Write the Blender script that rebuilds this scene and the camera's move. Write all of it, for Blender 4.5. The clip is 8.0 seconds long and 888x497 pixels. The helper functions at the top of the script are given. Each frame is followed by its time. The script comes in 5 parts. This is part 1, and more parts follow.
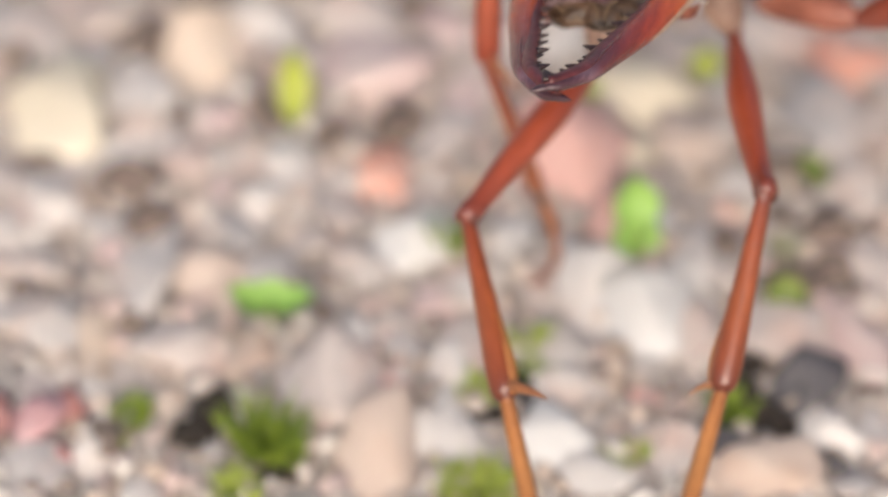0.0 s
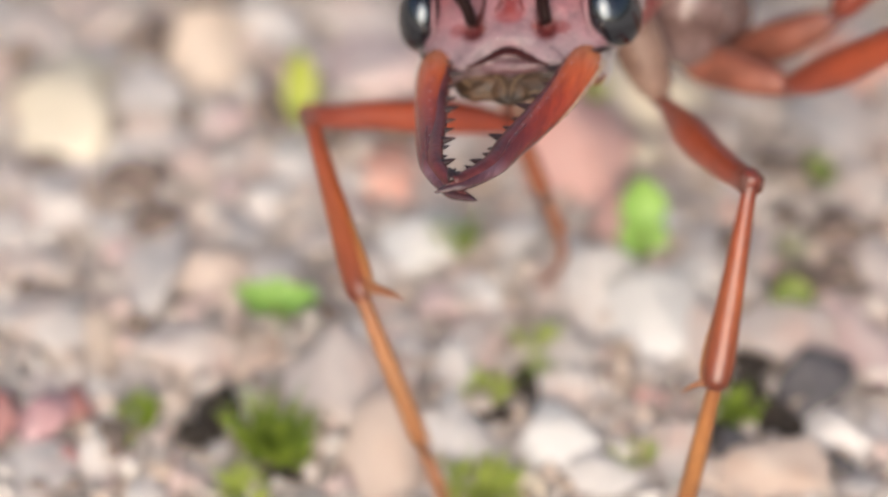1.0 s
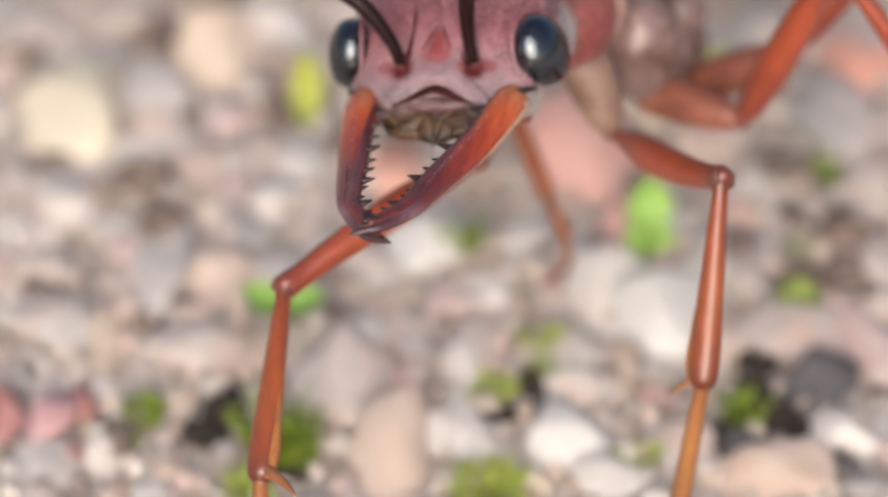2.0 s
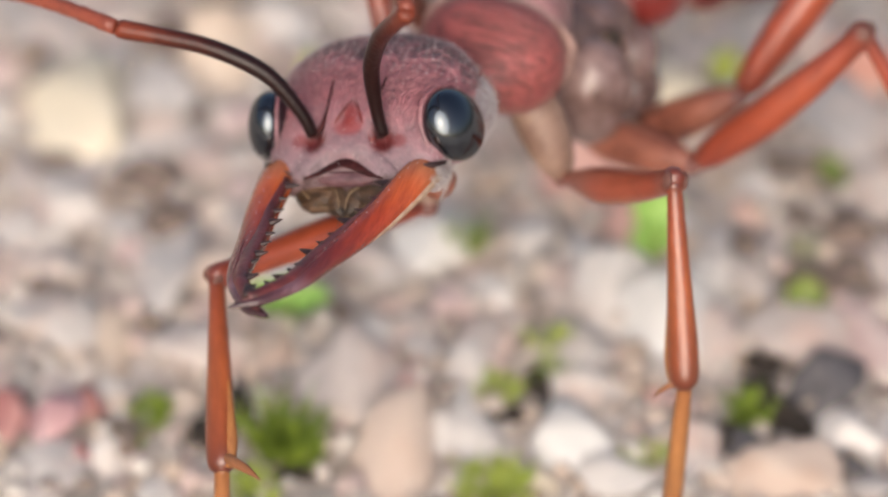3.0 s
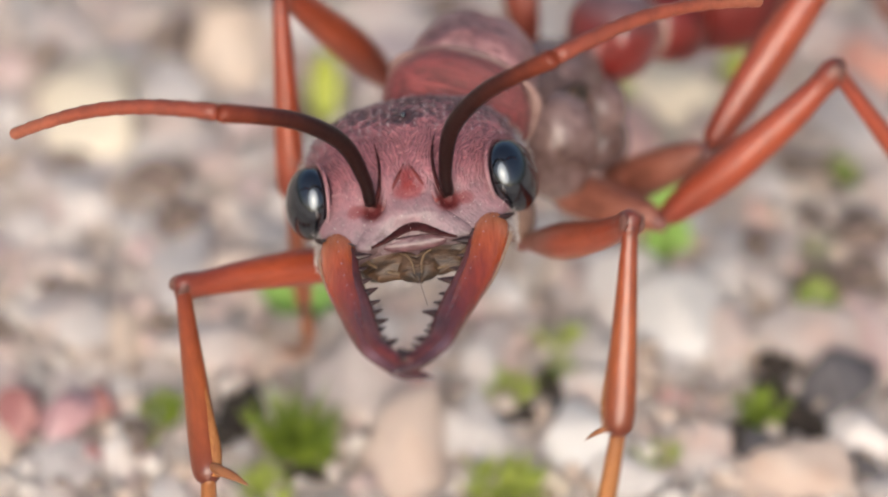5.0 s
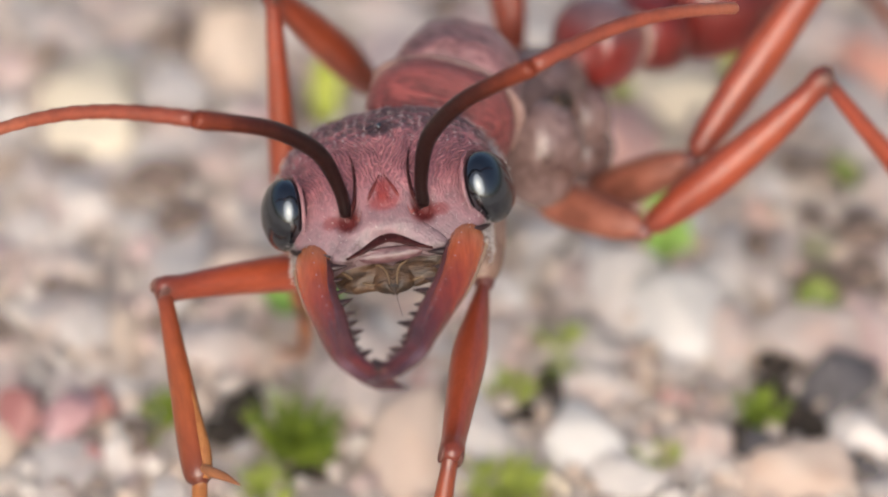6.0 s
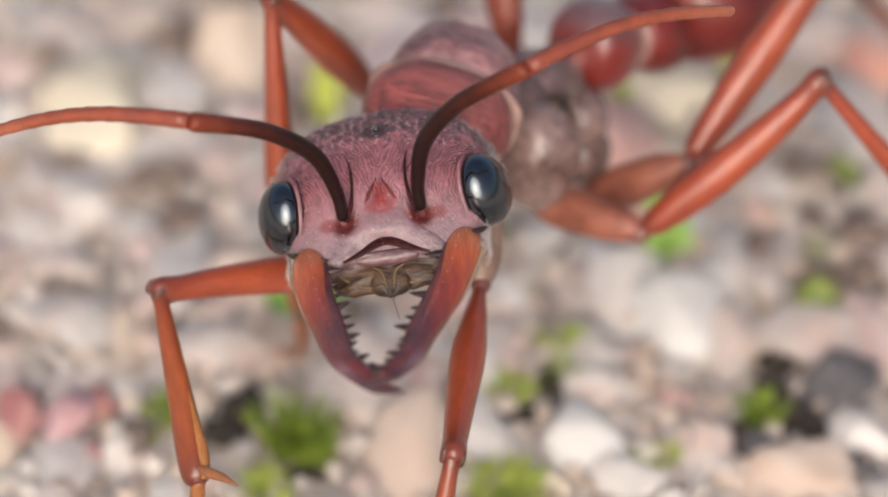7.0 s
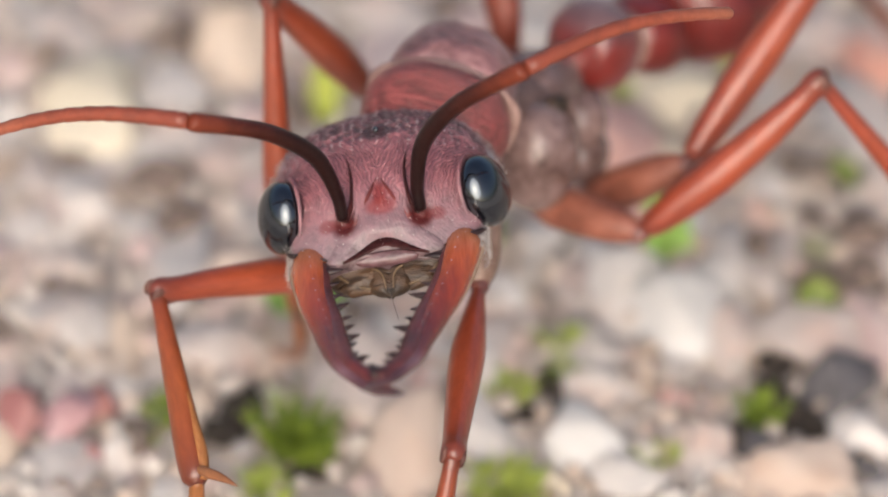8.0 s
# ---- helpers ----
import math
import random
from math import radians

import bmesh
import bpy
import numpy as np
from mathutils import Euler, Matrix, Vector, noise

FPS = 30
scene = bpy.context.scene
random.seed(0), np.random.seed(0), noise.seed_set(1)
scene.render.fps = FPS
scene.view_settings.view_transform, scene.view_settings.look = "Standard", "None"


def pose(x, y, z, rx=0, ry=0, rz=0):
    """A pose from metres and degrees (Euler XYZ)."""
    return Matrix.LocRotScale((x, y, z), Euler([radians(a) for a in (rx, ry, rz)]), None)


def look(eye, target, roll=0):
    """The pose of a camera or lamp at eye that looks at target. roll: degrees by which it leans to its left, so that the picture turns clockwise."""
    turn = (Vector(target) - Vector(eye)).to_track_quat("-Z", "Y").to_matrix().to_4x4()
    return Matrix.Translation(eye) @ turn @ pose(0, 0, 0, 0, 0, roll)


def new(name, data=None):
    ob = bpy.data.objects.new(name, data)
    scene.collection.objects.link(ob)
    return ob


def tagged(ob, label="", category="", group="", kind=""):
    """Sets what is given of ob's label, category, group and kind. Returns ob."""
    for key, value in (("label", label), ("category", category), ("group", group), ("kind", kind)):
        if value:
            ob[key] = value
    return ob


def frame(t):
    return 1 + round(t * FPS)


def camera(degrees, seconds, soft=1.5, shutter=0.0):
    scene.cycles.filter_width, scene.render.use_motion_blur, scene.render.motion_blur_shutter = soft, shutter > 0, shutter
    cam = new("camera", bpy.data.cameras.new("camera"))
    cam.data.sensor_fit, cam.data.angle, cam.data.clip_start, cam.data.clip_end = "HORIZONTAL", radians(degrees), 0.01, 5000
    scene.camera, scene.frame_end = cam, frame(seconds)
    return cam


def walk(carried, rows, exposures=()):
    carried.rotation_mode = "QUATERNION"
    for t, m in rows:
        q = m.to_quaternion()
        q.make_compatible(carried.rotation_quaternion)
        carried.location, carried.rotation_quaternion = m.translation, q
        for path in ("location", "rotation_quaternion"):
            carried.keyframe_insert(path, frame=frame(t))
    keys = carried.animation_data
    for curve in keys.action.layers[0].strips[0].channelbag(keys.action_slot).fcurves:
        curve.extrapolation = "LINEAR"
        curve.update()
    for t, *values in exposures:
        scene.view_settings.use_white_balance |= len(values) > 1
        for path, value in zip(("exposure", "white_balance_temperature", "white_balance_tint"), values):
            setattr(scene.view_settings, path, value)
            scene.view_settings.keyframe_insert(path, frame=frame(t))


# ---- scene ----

MM = 0.001  # all lengths below are in millimetres

# ---- camera ----
PITCH, REACH = 42.0, 83.75


def mm(x, y, z):
    return Vector((x * MM, y * MM, z * MM))


cam = camera(10.0, 8.0, soft=2.0, shutter=0.5)
EYE = Vector((0, -REACH * math.cos(radians(PITCH)), 4.9 + REACH * math.sin(radians(PITCH))))


def sight(turn):
    """The camera's pose, turned by that many degrees to its right."""
    a, p = radians(turn), radians(PITCH)
    way = Vector((math.sin(a) * math.cos(p), math.cos(a) * math.cos(p), -math.sin(p)))
    return look(EYE * MM, (EYE + way * REACH) * MM)


walk(cam, [(0.0, sight(0.473)), (1.5, sight(0.333)), (3.0, sight(0.193)), (4.5, sight(0.052)),
           (5.1, sight(0.006)), (5.5, sight(0.0)), (8.0, sight(0.0))])
cam.data.dof.use_dof = True
cam.data.dof.focus_distance = (REACH - 0.3) * MM
cam.data.dof.aperture_fstop = 68.0

# ---- light ----
SUN_UP, SUN_ROUND = 34.0, 186.0
world = bpy.data.worlds.new("sky")
scene.world = world
world.use_nodes = True
wn = world.node_tree
sky = wn.nodes.new("ShaderNodeTexSky")
sky.sky_type, sky.sun_disc = "NISHITA", False
sky.sun_elevation, sky.sun_rotation = radians(SUN_UP), radians(SUN_ROUND)
sky.dust_density, sky.ozone_density = 5.0, 0.6
wn.nodes["Background"].inputs["Strength"].default_value = 0.155
wn.links.new(sky.outputs[0], wn.nodes["Background"].inputs["Color"])
sun = new("sun", bpy.data.lights.new("sun", "SUN"))
sun.data.energy, sun.data.angle, sun.data.color = 2.3, radians(62), (1.0, 0.985, 0.965)
a, e = radians(SUN_ROUND), radians(SUN_UP)
sun.matrix_world = look((math.sin(a) * math.cos(e), math.cos(a) * math.cos(e), math.sin(e)), (0, 0, 0))
scene.view_settings.exposure = 0.03


# ---- materials ----
def surface(name, dark, light, rough=0.5, grain=4.0, detail=8.0, bump=0.02, fine=30.0, spread=0.0, stretch=(1, 1, 1), coat=0.0, spec=0.5):
    """A mottled surface: two colours mixed at two scales, with relief. Scales are per millimetre."""
    m = bpy.data.materials.new(name)
    m.use_nodes = True
    n, ln = m.node_tree.nodes, m.node_tree.links
    b = n["Principled BSDF"]
    tex = n.new("ShaderNodeTexCoord")
    mp = n.new("ShaderNodeMapping")
    mp.inputs["Scale"].default_value = [1000.0 * s for s in stretch]
    ln.new(tex.outputs["Object"], mp.inputs["Vector"])
    coarse = n.new("ShaderNodeTexNoise")
    coarse.inputs["Scale"].default_value, coarse.inputs["Detail"].default_value = grain, detail
    small = n.new("ShaderNodeTexNoise")
    small.inputs["Scale"].default_value, small.inputs["Detail"].default_value = fine, 4.0
    for t in (coarse, small):
        ln.new(mp.outputs[0], t.inputs["Vector"])
    mix = n.new("ShaderNodeMath")
    mix.operation = "MULTIPLY_ADD"
    mix.inputs[1].default_value = 0.4
    ln.new(small.outputs["Fac"], mix.inputs[0])
    half = n.new("ShaderNodeMath")
    half.operation = "MULTIPLY"
    half.inputs[1].default_value = 0.6
    ln.new(coarse.outputs["Fac"], half.inputs[0])
    ln.new(half.outputs[0], mix.inputs[2])
    ramp = n.new("ShaderNodeValToRGB")
    ramp.color_ramp.elements[0].position, ramp.color_ramp.elements[1].position = 0.36, 0.64
    ramp.color_ramp.elements[0].color, ramp.color_ramp.elements[1].color = (*dark, 1), (*light, 1)
    ln.new(mix.outputs[0], ramp.inputs[0])
    out = ramp.outputs[0]
    if spread:
        info = n.new("ShaderNodeObjectInfo")
        hsv = n.new("ShaderNodeHueSaturation")
        rng = n.new("ShaderNodeMapRange")
        rng.inputs["To Min"].default_value, rng.inputs["To Max"].default_value = 1 - spread, 1 + spread
        ln.new(info.outputs["Random"], rng.inputs["Value"])
        ln.new(rng.outputs[0], hsv.inputs["Value"])
        ln.new(out, hsv.inputs["Color"])
        out = hsv.outputs[0]
    ln.new(out, b.inputs["Base Color"])
    b.inputs["Roughness"].default_value = rough
    b.inputs["Specular IOR Level"].default_value = spec
    b.inputs["Coat Weight"].default_value, b.inputs["Coat Roughness"].default_value = coat, 0.2
    bp = n.new("ShaderNodeBump")
    bp.inputs["Distance"].default_value, bp.inputs["Strength"].default_value = bump * MM, 1.0
    ln.new(mix.outputs[0], bp.inputs["Height"])
    ln.new(bp.outputs[0], b.inputs["Normal"])
    return m


def downy(m, weight, tint, rough=0.4):
    """Short pale down that catches the light at the edges."""
    b = m.node_tree.nodes["Principled BSDF"]
    b.inputs["Sheen Weight"].default_value, b.inputs["Sheen Roughness"].default_value = weight, rough
    b.inputs["Sheen Tint"].default_value = (*tint, 1)
    return m


def graded(name, stops, axis, low, high, rough=0.35, bump=0.01, fine=14.0, stretch=(1, 1, 1), coat=0.3, grain=0.12):
    """A surface whose colour runs through stops along one axis of the part, from low to high millimetres."""
    m = surface(name, (0.5, 0.5, 0.5), (1, 1, 1), rough, 3.0, 6.0, bump, fine, 0.0, stretch, coat)
    n, ln = m.node_tree.nodes, m.node_tree.links
    tex = [x for x in n if x.type == "TEX_COORD"][0]
    sep = n.new("ShaderNodeSeparateXYZ")
    ln.new(tex.outputs["Object"], sep.inputs[0])
    rng = n.new("ShaderNodeMapRange")
    rng.inputs["From Min"].default_value, rng.inputs["From Max"].default_value = low * MM, high * MM
    ln.new(sep.outputs[axis], rng.inputs["Value"])
    noise_in = [x for x in n if x.type == "MATH" and x.operation == "MULTIPLY_ADD"][0]
    add = n.new("ShaderNodeMath")
    add.operation = "MULTIPLY_ADD"
    add.inputs[1].default_value = grain
    ln.new(noise_in.outputs[0], add.inputs[0])
    ln.new(rng.outputs[0], add.inputs[2])
    sub = n.new("ShaderNodeMath")
    sub.operation = "SUBTRACT"
    sub.inputs[1].default_value = grain * 0.5
    ln.new(add.outputs[0], sub.inputs[0])
    ramp = n.new("ShaderNodeValToRGB")
    for i, (pos, col) in enumerate(stops):
        el = ramp.color_ramp.elements[i] if i < 2 else ramp.color_ramp.elements.new(pos)
        el.position, el.color = pos, (*col, 1)
    ln.new(sub.outputs[0], ramp.inputs[0])
    old = [x for x in n if x.type == "VALTORGB"][0]
    mixc = n.new("ShaderNodeMix")
    mixc.data_type, mixc.blend_type = "RGBA", "MULTIPLY"
    mixc.inputs["Factor"].default_value = 0.6
    ln.new(ramp.outputs[0], mixc.inputs[6])
    ln.new(old.outputs[0], mixc.inputs[7])
    ln.new(mixc.outputs[2], n["Principled BSDF"].inputs["Base Color"])
    return m


def stained(m, tint, scale=0.9, low=0.5, high=0.68, share=0.6):
    """Soft patches of another mineral across a stone, that differ from stone to stone."""
    n, ln = m.node_tree.nodes, m.node_tree.links
    b = n["Principled BSDF"]
    tex = [x for x in n if x.type == "TEX_COORD"][0]
    info = n.new("ShaderNodeObjectInfo")
    shift = n.new("ShaderNodeVectorMath")
    shift.operation = "MULTIPLY_ADD"
    shift.inputs[1].default_value = (1000, 1000, 1000)
    ln.new(tex.outputs["Object"], shift.inputs[0])
    place = n.new("ShaderNodeMath")
    place.operation = "MULTIPLY"
    place.inputs[1].default_value = 60.0
    ln.new(info.outputs["Random"], place.inputs[0])
    ln.new(place.outputs[0], shift.inputs[2])
    cloud = n.new("ShaderNodeTexNoise")
    cloud.inputs["Scale"].default_value, cloud.inputs["Detail"].default_value = scale, 3.0
    ln.new(shift.outputs[0], cloud.inputs["Vector"])
    rng = n.new("ShaderNodeMapRange")
    rng.inputs["From Min"].default_value, rng.inputs["From Max"].default_value, rng.inputs["To Max"].default_value = low, high, share
    ln.new(cloud.outputs["Fac"], rng.inputs["Value"])
    mixc = n.new("ShaderNodeMix")
    mixc.data_type = "RGBA"
    ln.new(rng.outputs[0], mixc.inputs["Factor"])
    ln.new(b.inputs["Base Color"].links[0].from_socket, mixc.inputs[6])
    mixc.inputs[7].default_value = (*tint, 1)
    ln.new(mixc.outputs[2], b.inputs["Base Color"])


STONE = {
    "white": surface("white_quartz", (0.5, 0.462, 0.43), (0.67, 0.622, 0.585), 0.6, 0.66, 8, 0.08, 9, 0.06),
    "snow": surface("bright_quartz", (0.54, 0.515, 0.49), (0.67, 0.645, 0.615), 0.5, 0.66, 8, 0.06, 9, 0.05),
    "quartz": surface("milky_quartz", (0.404, 0.357, 0.329), (0.622, 0.568, 0.524), 0.55, 0.83, 8, 0.1, 9, 0.08),
    "grey": surface("grey_stone", (0.33, 0.3, 0.285), (0.52, 0.48, 0.46), 0.65, 0.83, 8, 0.1, 10, 0.12),
    "pale": surface("pale_sandstone", (0.43, 0.365, 0.33), (0.62, 0.54, 0.49), 0.7, 0.83, 8, 0.1, 10, 0.1),
    "cream": surface("cream_stone", (0.6, 0.51, 0.37), (0.72, 0.64, 0.51), 0.6, 0.66, 8, 0.08, 9),
    "tan": surface("tan_stone", (0.46, 0.355, 0.27), (0.64, 0.52, 0.415), 0.65, 0.77, 8, 0.1, 10, 0.1),
    "peach": surface("peach_stone", (0.47, 0.365, 0.3), (0.59, 0.485, 0.41), 0.6, 0.72, 8, 0.08, 10, 0.06),
    "blush": surface("blush_feldspar", (0.47, 0.33, 0.305), (0.66, 0.52, 0.49), 0.55, 0.5, 8, 0.08, 9, 0.08),
    "salmon": surface("salmon_feldspar", (0.62, 0.31, 0.255), (0.78, 0.54, 0.47), 0.55, 0.39, 8, 0.08, 9, 0.06),
    "orange": surface("orange_feldspar", (0.6, 0.24, 0.16), (0.76, 0.44, 0.34), 0.5, 0.66, 8, 0.08, 9, 0.06),
    "brown": surface("brown_stone", (0.085, 0.058, 0.045), (0.23, 0.168, 0.138), 0.7, 0.83, 8, 0.1, 10, 0.1),
    "dark": surface("dark_basalt", (0.034, 0.031, 0.033), (0.16, 0.146, 0.15), 0.6, 1.1, 8, 0.1, 10, 0.15),
    "soil": surface("black_soil", (0.007, 0.005, 0.004), (0.06, 0.042, 0.03), 0.9, 1.7, 8, 0.15, 10, 0.3),
    "rose": surface("rose_stone", (0.36, 0.19, 0.195), (0.54, 0.34, 0.345), 0.6, 0.66, 8, 0.08, 9),
    "olive": surface("lichened_stone", (0.17, 0.155, 0.08), (0.38, 0.36, 0.23), 0.75, 0.9, 8, 0.1, 9, 0.1),
    "maroon": surface("maroon_stone", (0.21, 0.075, 0.07), (0.41, 0.185, 0.172), 0.6, 0.66, 8, 0.08, 9),
}
for key, tint in (("pale", (0.6, 0.4, 0.32)), ("quartz", (0.62, 0.45, 0.36)), ("white", (0.55, 0.46, 0.4)), ("grey", (0.6, 0.48, 0.42)), ("blush", (0.6, 0.52, 0.47)), ("tan", (0.66, 0.57, 0.48)), ("peach", (0.5, 0.34, 0.25)),
                  ("salmon", (0.7, 0.58, 0.53)), ("orange", (0.68, 0.5, 0.42)), ("brown", (0.24, 0.185, 0.14)), ("maroon", (0.5, 0.34, 0.32)), ("dark", (0.03, 0.03, 0.03)), ("rose", (0.64, 0.5, 0.5)), ("soil", (0.1, 0.075, 0.05)), ("olive", (0.5, 0.46, 0.36))):
    stained(STONE[key], tint)
SAND = surface("coarse_sand", (0.4, 0.345, 0.305), (0.58, 0.515, 0.47), 0.85, 1.6, 10, 0.25, 7)
LEAF = surface("green_leaf", (0.18, 0.33, 0.055), (0.3, 0.47, 0.12), 0.45, 1.5, 6, 0.02, 12, 0.08)
LIME = surface("lime_leaf", (0.25, 0.29, 0.025), (0.39, 0.42, 0.08), 0.45, 1.5, 6, 0.02, 12, 0.08)
OLIVE = surface("olive_leaf", (0.085, 0.12, 0.016), (0.19, 0.23, 0.045), 0.5, 1.5, 6, 0.02, 12)
BRIGHT_MOSS = surface("bright_moss", (0.2, 0.26, 0.03), (0.38, 0.43, 0.09), 0.7, 2.0, 6, 0.03, 12)
MOSS = surface("moss", (0.06, 0.1, 0.006), (0.26, 0.34, 0.03), 0.7, 2.0, 6, 0.03, 12)



def face_cuticle():
    """Pink-red cuticle: fine ridges that run round the eyes, dark pits towards the back, pale mauve and smooth low on the face."""
    m = graded("red_striate_cuticle", [(0.0, (0.13, 0.078, 0.078)), (0.07, (0.25, 0.168, 0.18)), (0.22, (0.28, 0.15, 0.166)), (0.42, (0.345, 0.125, 0.14)), (0.64, (0.3, 0.108, 0.12)), (0.8, (0.155, 0.062, 0.07)), (1.0, (0.08, 0.036, 0.042))], 1, -1.65, 1.55, 0.38, 0.05, 9, (1.2, 1.2, 1.2), 0.0, 0.35)
    n, ln = m.node_tree.nodes, m.node_tree.links
    b = n["Principled BSDF"]
    tex = [x for x in n if x.type == "TEX_COORD"][0]
    sep = [x for x in n if x.type == "SEPXYZ"][0]

    def math_node(op, a, c):
        k = n.new("ShaderNodeMath")
        k.operation = op
        for slot, v in zip(k.inputs, (a, c)):
            if isinstance(v, (int, float)):
                slot.default_value = v
            else:
                ln.new(v, slot)
        return k.outputs[0]
    fold = n.new("ShaderNodeVectorMath")
    fold.operation = "ABSOLUTE"
    ln.new(tex.outputs["Object"], fold.inputs[0])
    mid = n.new("ShaderNodeVectorMath")
    mid.operation = "SUBTRACT"
    mid.inputs[1].default_value = (1.73 * MM, 0.47 * MM, 0.14 * MM)
    side = n.new("ShaderNodeSeparateXYZ")
    ln.new(fold.outputs[0], side.inputs[0])
    join = n.new("ShaderNodeCombineXYZ")
    ln.new(side.outputs[0], join.inputs[0])
    ln.new(math_node("MULTIPLY", sep.outputs[1], -1.0), join.inputs[1])
    ln.new(sep.outputs[2], join.inputs[2])
    ln.new(join.outputs[0], mid.inputs[0])
    ring = n.new("ShaderNodeVectorMath")
    ring.operation = "LENGTH"
    ln.new(mid.outputs[0], ring.inputs[0])
    wander = n.new("ShaderNodeTexNoise")
    wander.inputs["Scale"].default_value, wander.inputs["Detail"].default_value = 3200, 3
    ln.new(tex.outputs["Object"], wander.inputs["Vector"])
    phase = math_node("ADD", math_node("MULTIPLY", ring.outputs["Value"], 2 * math.pi / (0.062 * MM)), math_node("MULTIPLY", wander.outputs["Fac"], 30.0))
    ridges = math_node("ADD", math_node("MULTIPLY", math_node("SINE", phase, 0.0), 0.22), 0.5)
    rough = n.new("ShaderNodeTexNoise")
    rough.inputs["Scale"].default_value, rough.inputs["Detail"].default_value = 9000, 4
    ln.new(tex.outputs["Object"], rough.inputs["Vector"])
    ridges = math_node("ADD", math_node("MULTIPLY", ridges, 0.45), math_node("MULTIPLY", rough.outputs["Fac"], 0.55))
    pits = n.new("ShaderNodeTexVoronoi")
    pits.inputs["Scale"].default_value = 7500
    ln.new(tex.outputs["Object"], pits.inputs["Vector"])
    back = n.new("ShaderNodeMapRange")
    back.inputs["From Min"].default_value, back.inputs["From Max"].default_value = 0.1 * MM, 0.8 * MM
    ln.new(sep.outputs[1], back.inputs["Value"])
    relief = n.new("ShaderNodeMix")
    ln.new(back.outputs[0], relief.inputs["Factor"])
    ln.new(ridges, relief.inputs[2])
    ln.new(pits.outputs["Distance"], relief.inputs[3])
    low = n.new("ShaderNodeMapRange")  # the ridges fade out on the face plate
    low.inputs["From Min"].default_value, low.inputs["From Max"].default_value = -0.9 * MM, -0.2 * MM
    low.inputs["To Min"].default_value, low.inputs["To Max"].default_value = 0.12, 1.0
    ln.new(sep.outputs[1], low.inputs["Value"])
    bumps = [x for x in n if x.type == "BUMP"][0]
    second = n.new("ShaderNodeBump")
    second.inputs["Distance"].default_value = 0.14 * MM
    ln.new(low.outputs[0], second.inputs["Strength"])
    ln.new(relief.outputs[0], second.inputs["Height"])
    ln.new(bumps.outputs[0], second.inputs["Normal"])
    ln.new(second.outputs[0], b.inputs["Normal"])
    # relief contrast is painted in too: hollows darker, crests paler
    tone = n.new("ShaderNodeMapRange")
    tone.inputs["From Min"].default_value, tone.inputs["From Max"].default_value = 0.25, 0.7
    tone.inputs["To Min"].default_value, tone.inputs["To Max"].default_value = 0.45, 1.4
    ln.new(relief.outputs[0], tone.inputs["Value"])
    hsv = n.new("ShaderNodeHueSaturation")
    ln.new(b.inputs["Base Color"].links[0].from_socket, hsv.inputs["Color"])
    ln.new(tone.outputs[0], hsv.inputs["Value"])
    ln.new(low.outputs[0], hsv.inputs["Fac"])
    out = hsv.outputs[0]
    # red pigment: the triangle between the antennae, the lobes beside their sockets, and the dark crown
    red, dark = (0.2, 0.015, 0.01), (0.035, 0.016, 0.018)
    for c, r, col, share in (((0.0, -0.84, 0.5), (0.3, 0.15, 0.5), red, 0.65), ((0.0, -0.64, 0.6), (0.14, 0.22, 0.5), red, 0.75),
                             ((0.63, -1.0, 0.3), (0.24, 0.22, 0.5), (0.09, 0.01, 0.009), 0.95), ((-0.63, -1.0, 0.3), (0.24, 0.22, 0.5), (0.09, 0.01, 0.009), 0.95),
                             ((0.92, -0.98, 0.2), (0.16, 0.12, 0.5), (0.17, 0.03, 0.028), 0.7), ((-0.92, -0.98, 0.2), (0.16, 0.12, 0.5), (0.17, 0.03, 0.028), 0.7),
                             ((0.0, 0.62, 0.95), (0.36, 0.22, 0.5), dark, 0.85)):
        place = n.new("ShaderNodeMapping")
        place.vector_type = "TEXTURE"
        place.inputs["Location"].default_value = [v * MM for v in c]
        place.inputs["Scale"].default_value = [v * MM for v in r]
        ln.new(tex.outputs["Object"], place.inputs["Vector"])
        size = n.new("ShaderNodeVectorMath")
        size.operation = "LENGTH"
        ln.new(place.outputs[0], size.inputs[0])
        near = n.new("ShaderNodeMapRange")
        near.interpolation_type = "SMOOTHSTEP"
        near.inputs["From Min"].default_value, near.inputs["From Max"].default_value = 1.25, 0.5
        near.inputs["To Max"].default_value = share
        ln.new(size.outputs["Value"], near.inputs["Value"])
        mixc = n.new("ShaderNodeMix")
        mixc.data_type = "RGBA"
        ln.new(near.outputs[0], mixc.inputs["Factor"])
        ln.new(out, mixc.inputs[6])
        mixc.inputs[7].default_value = (*col, 1)
        out = mixc.outputs[2]
    ln.new(out, b.inputs["Base Color"])
    return downy(m, 0.05, (0.9, 0.84, 0.92), 0.35)


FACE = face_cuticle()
CLYPEUS = downy(surface("pubescent_cheek", (0.2, 0.145, 0.14), (0.4, 0.345, 0.34), 0.55, 2.2, 7, 0.15, 9), 0.5, (0.95, 0.92, 0.95))
FRINGE = surface("pale_jaw_fringe", (0.26, 0.15, 0.09), (0.44, 0.31, 0.22), 0.6, 3, 5, 0.06, 10, 0, (2, 1, 2))
GRANULE = surface("pale_granule", (0.22, 0.14, 0.145), (0.56, 0.46, 0.47), 0.3, 3, 4, 0.01, 9, 0, (1, 1, 1), 0.4)
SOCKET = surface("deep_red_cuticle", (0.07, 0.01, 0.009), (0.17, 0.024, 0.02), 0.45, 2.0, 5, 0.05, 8)
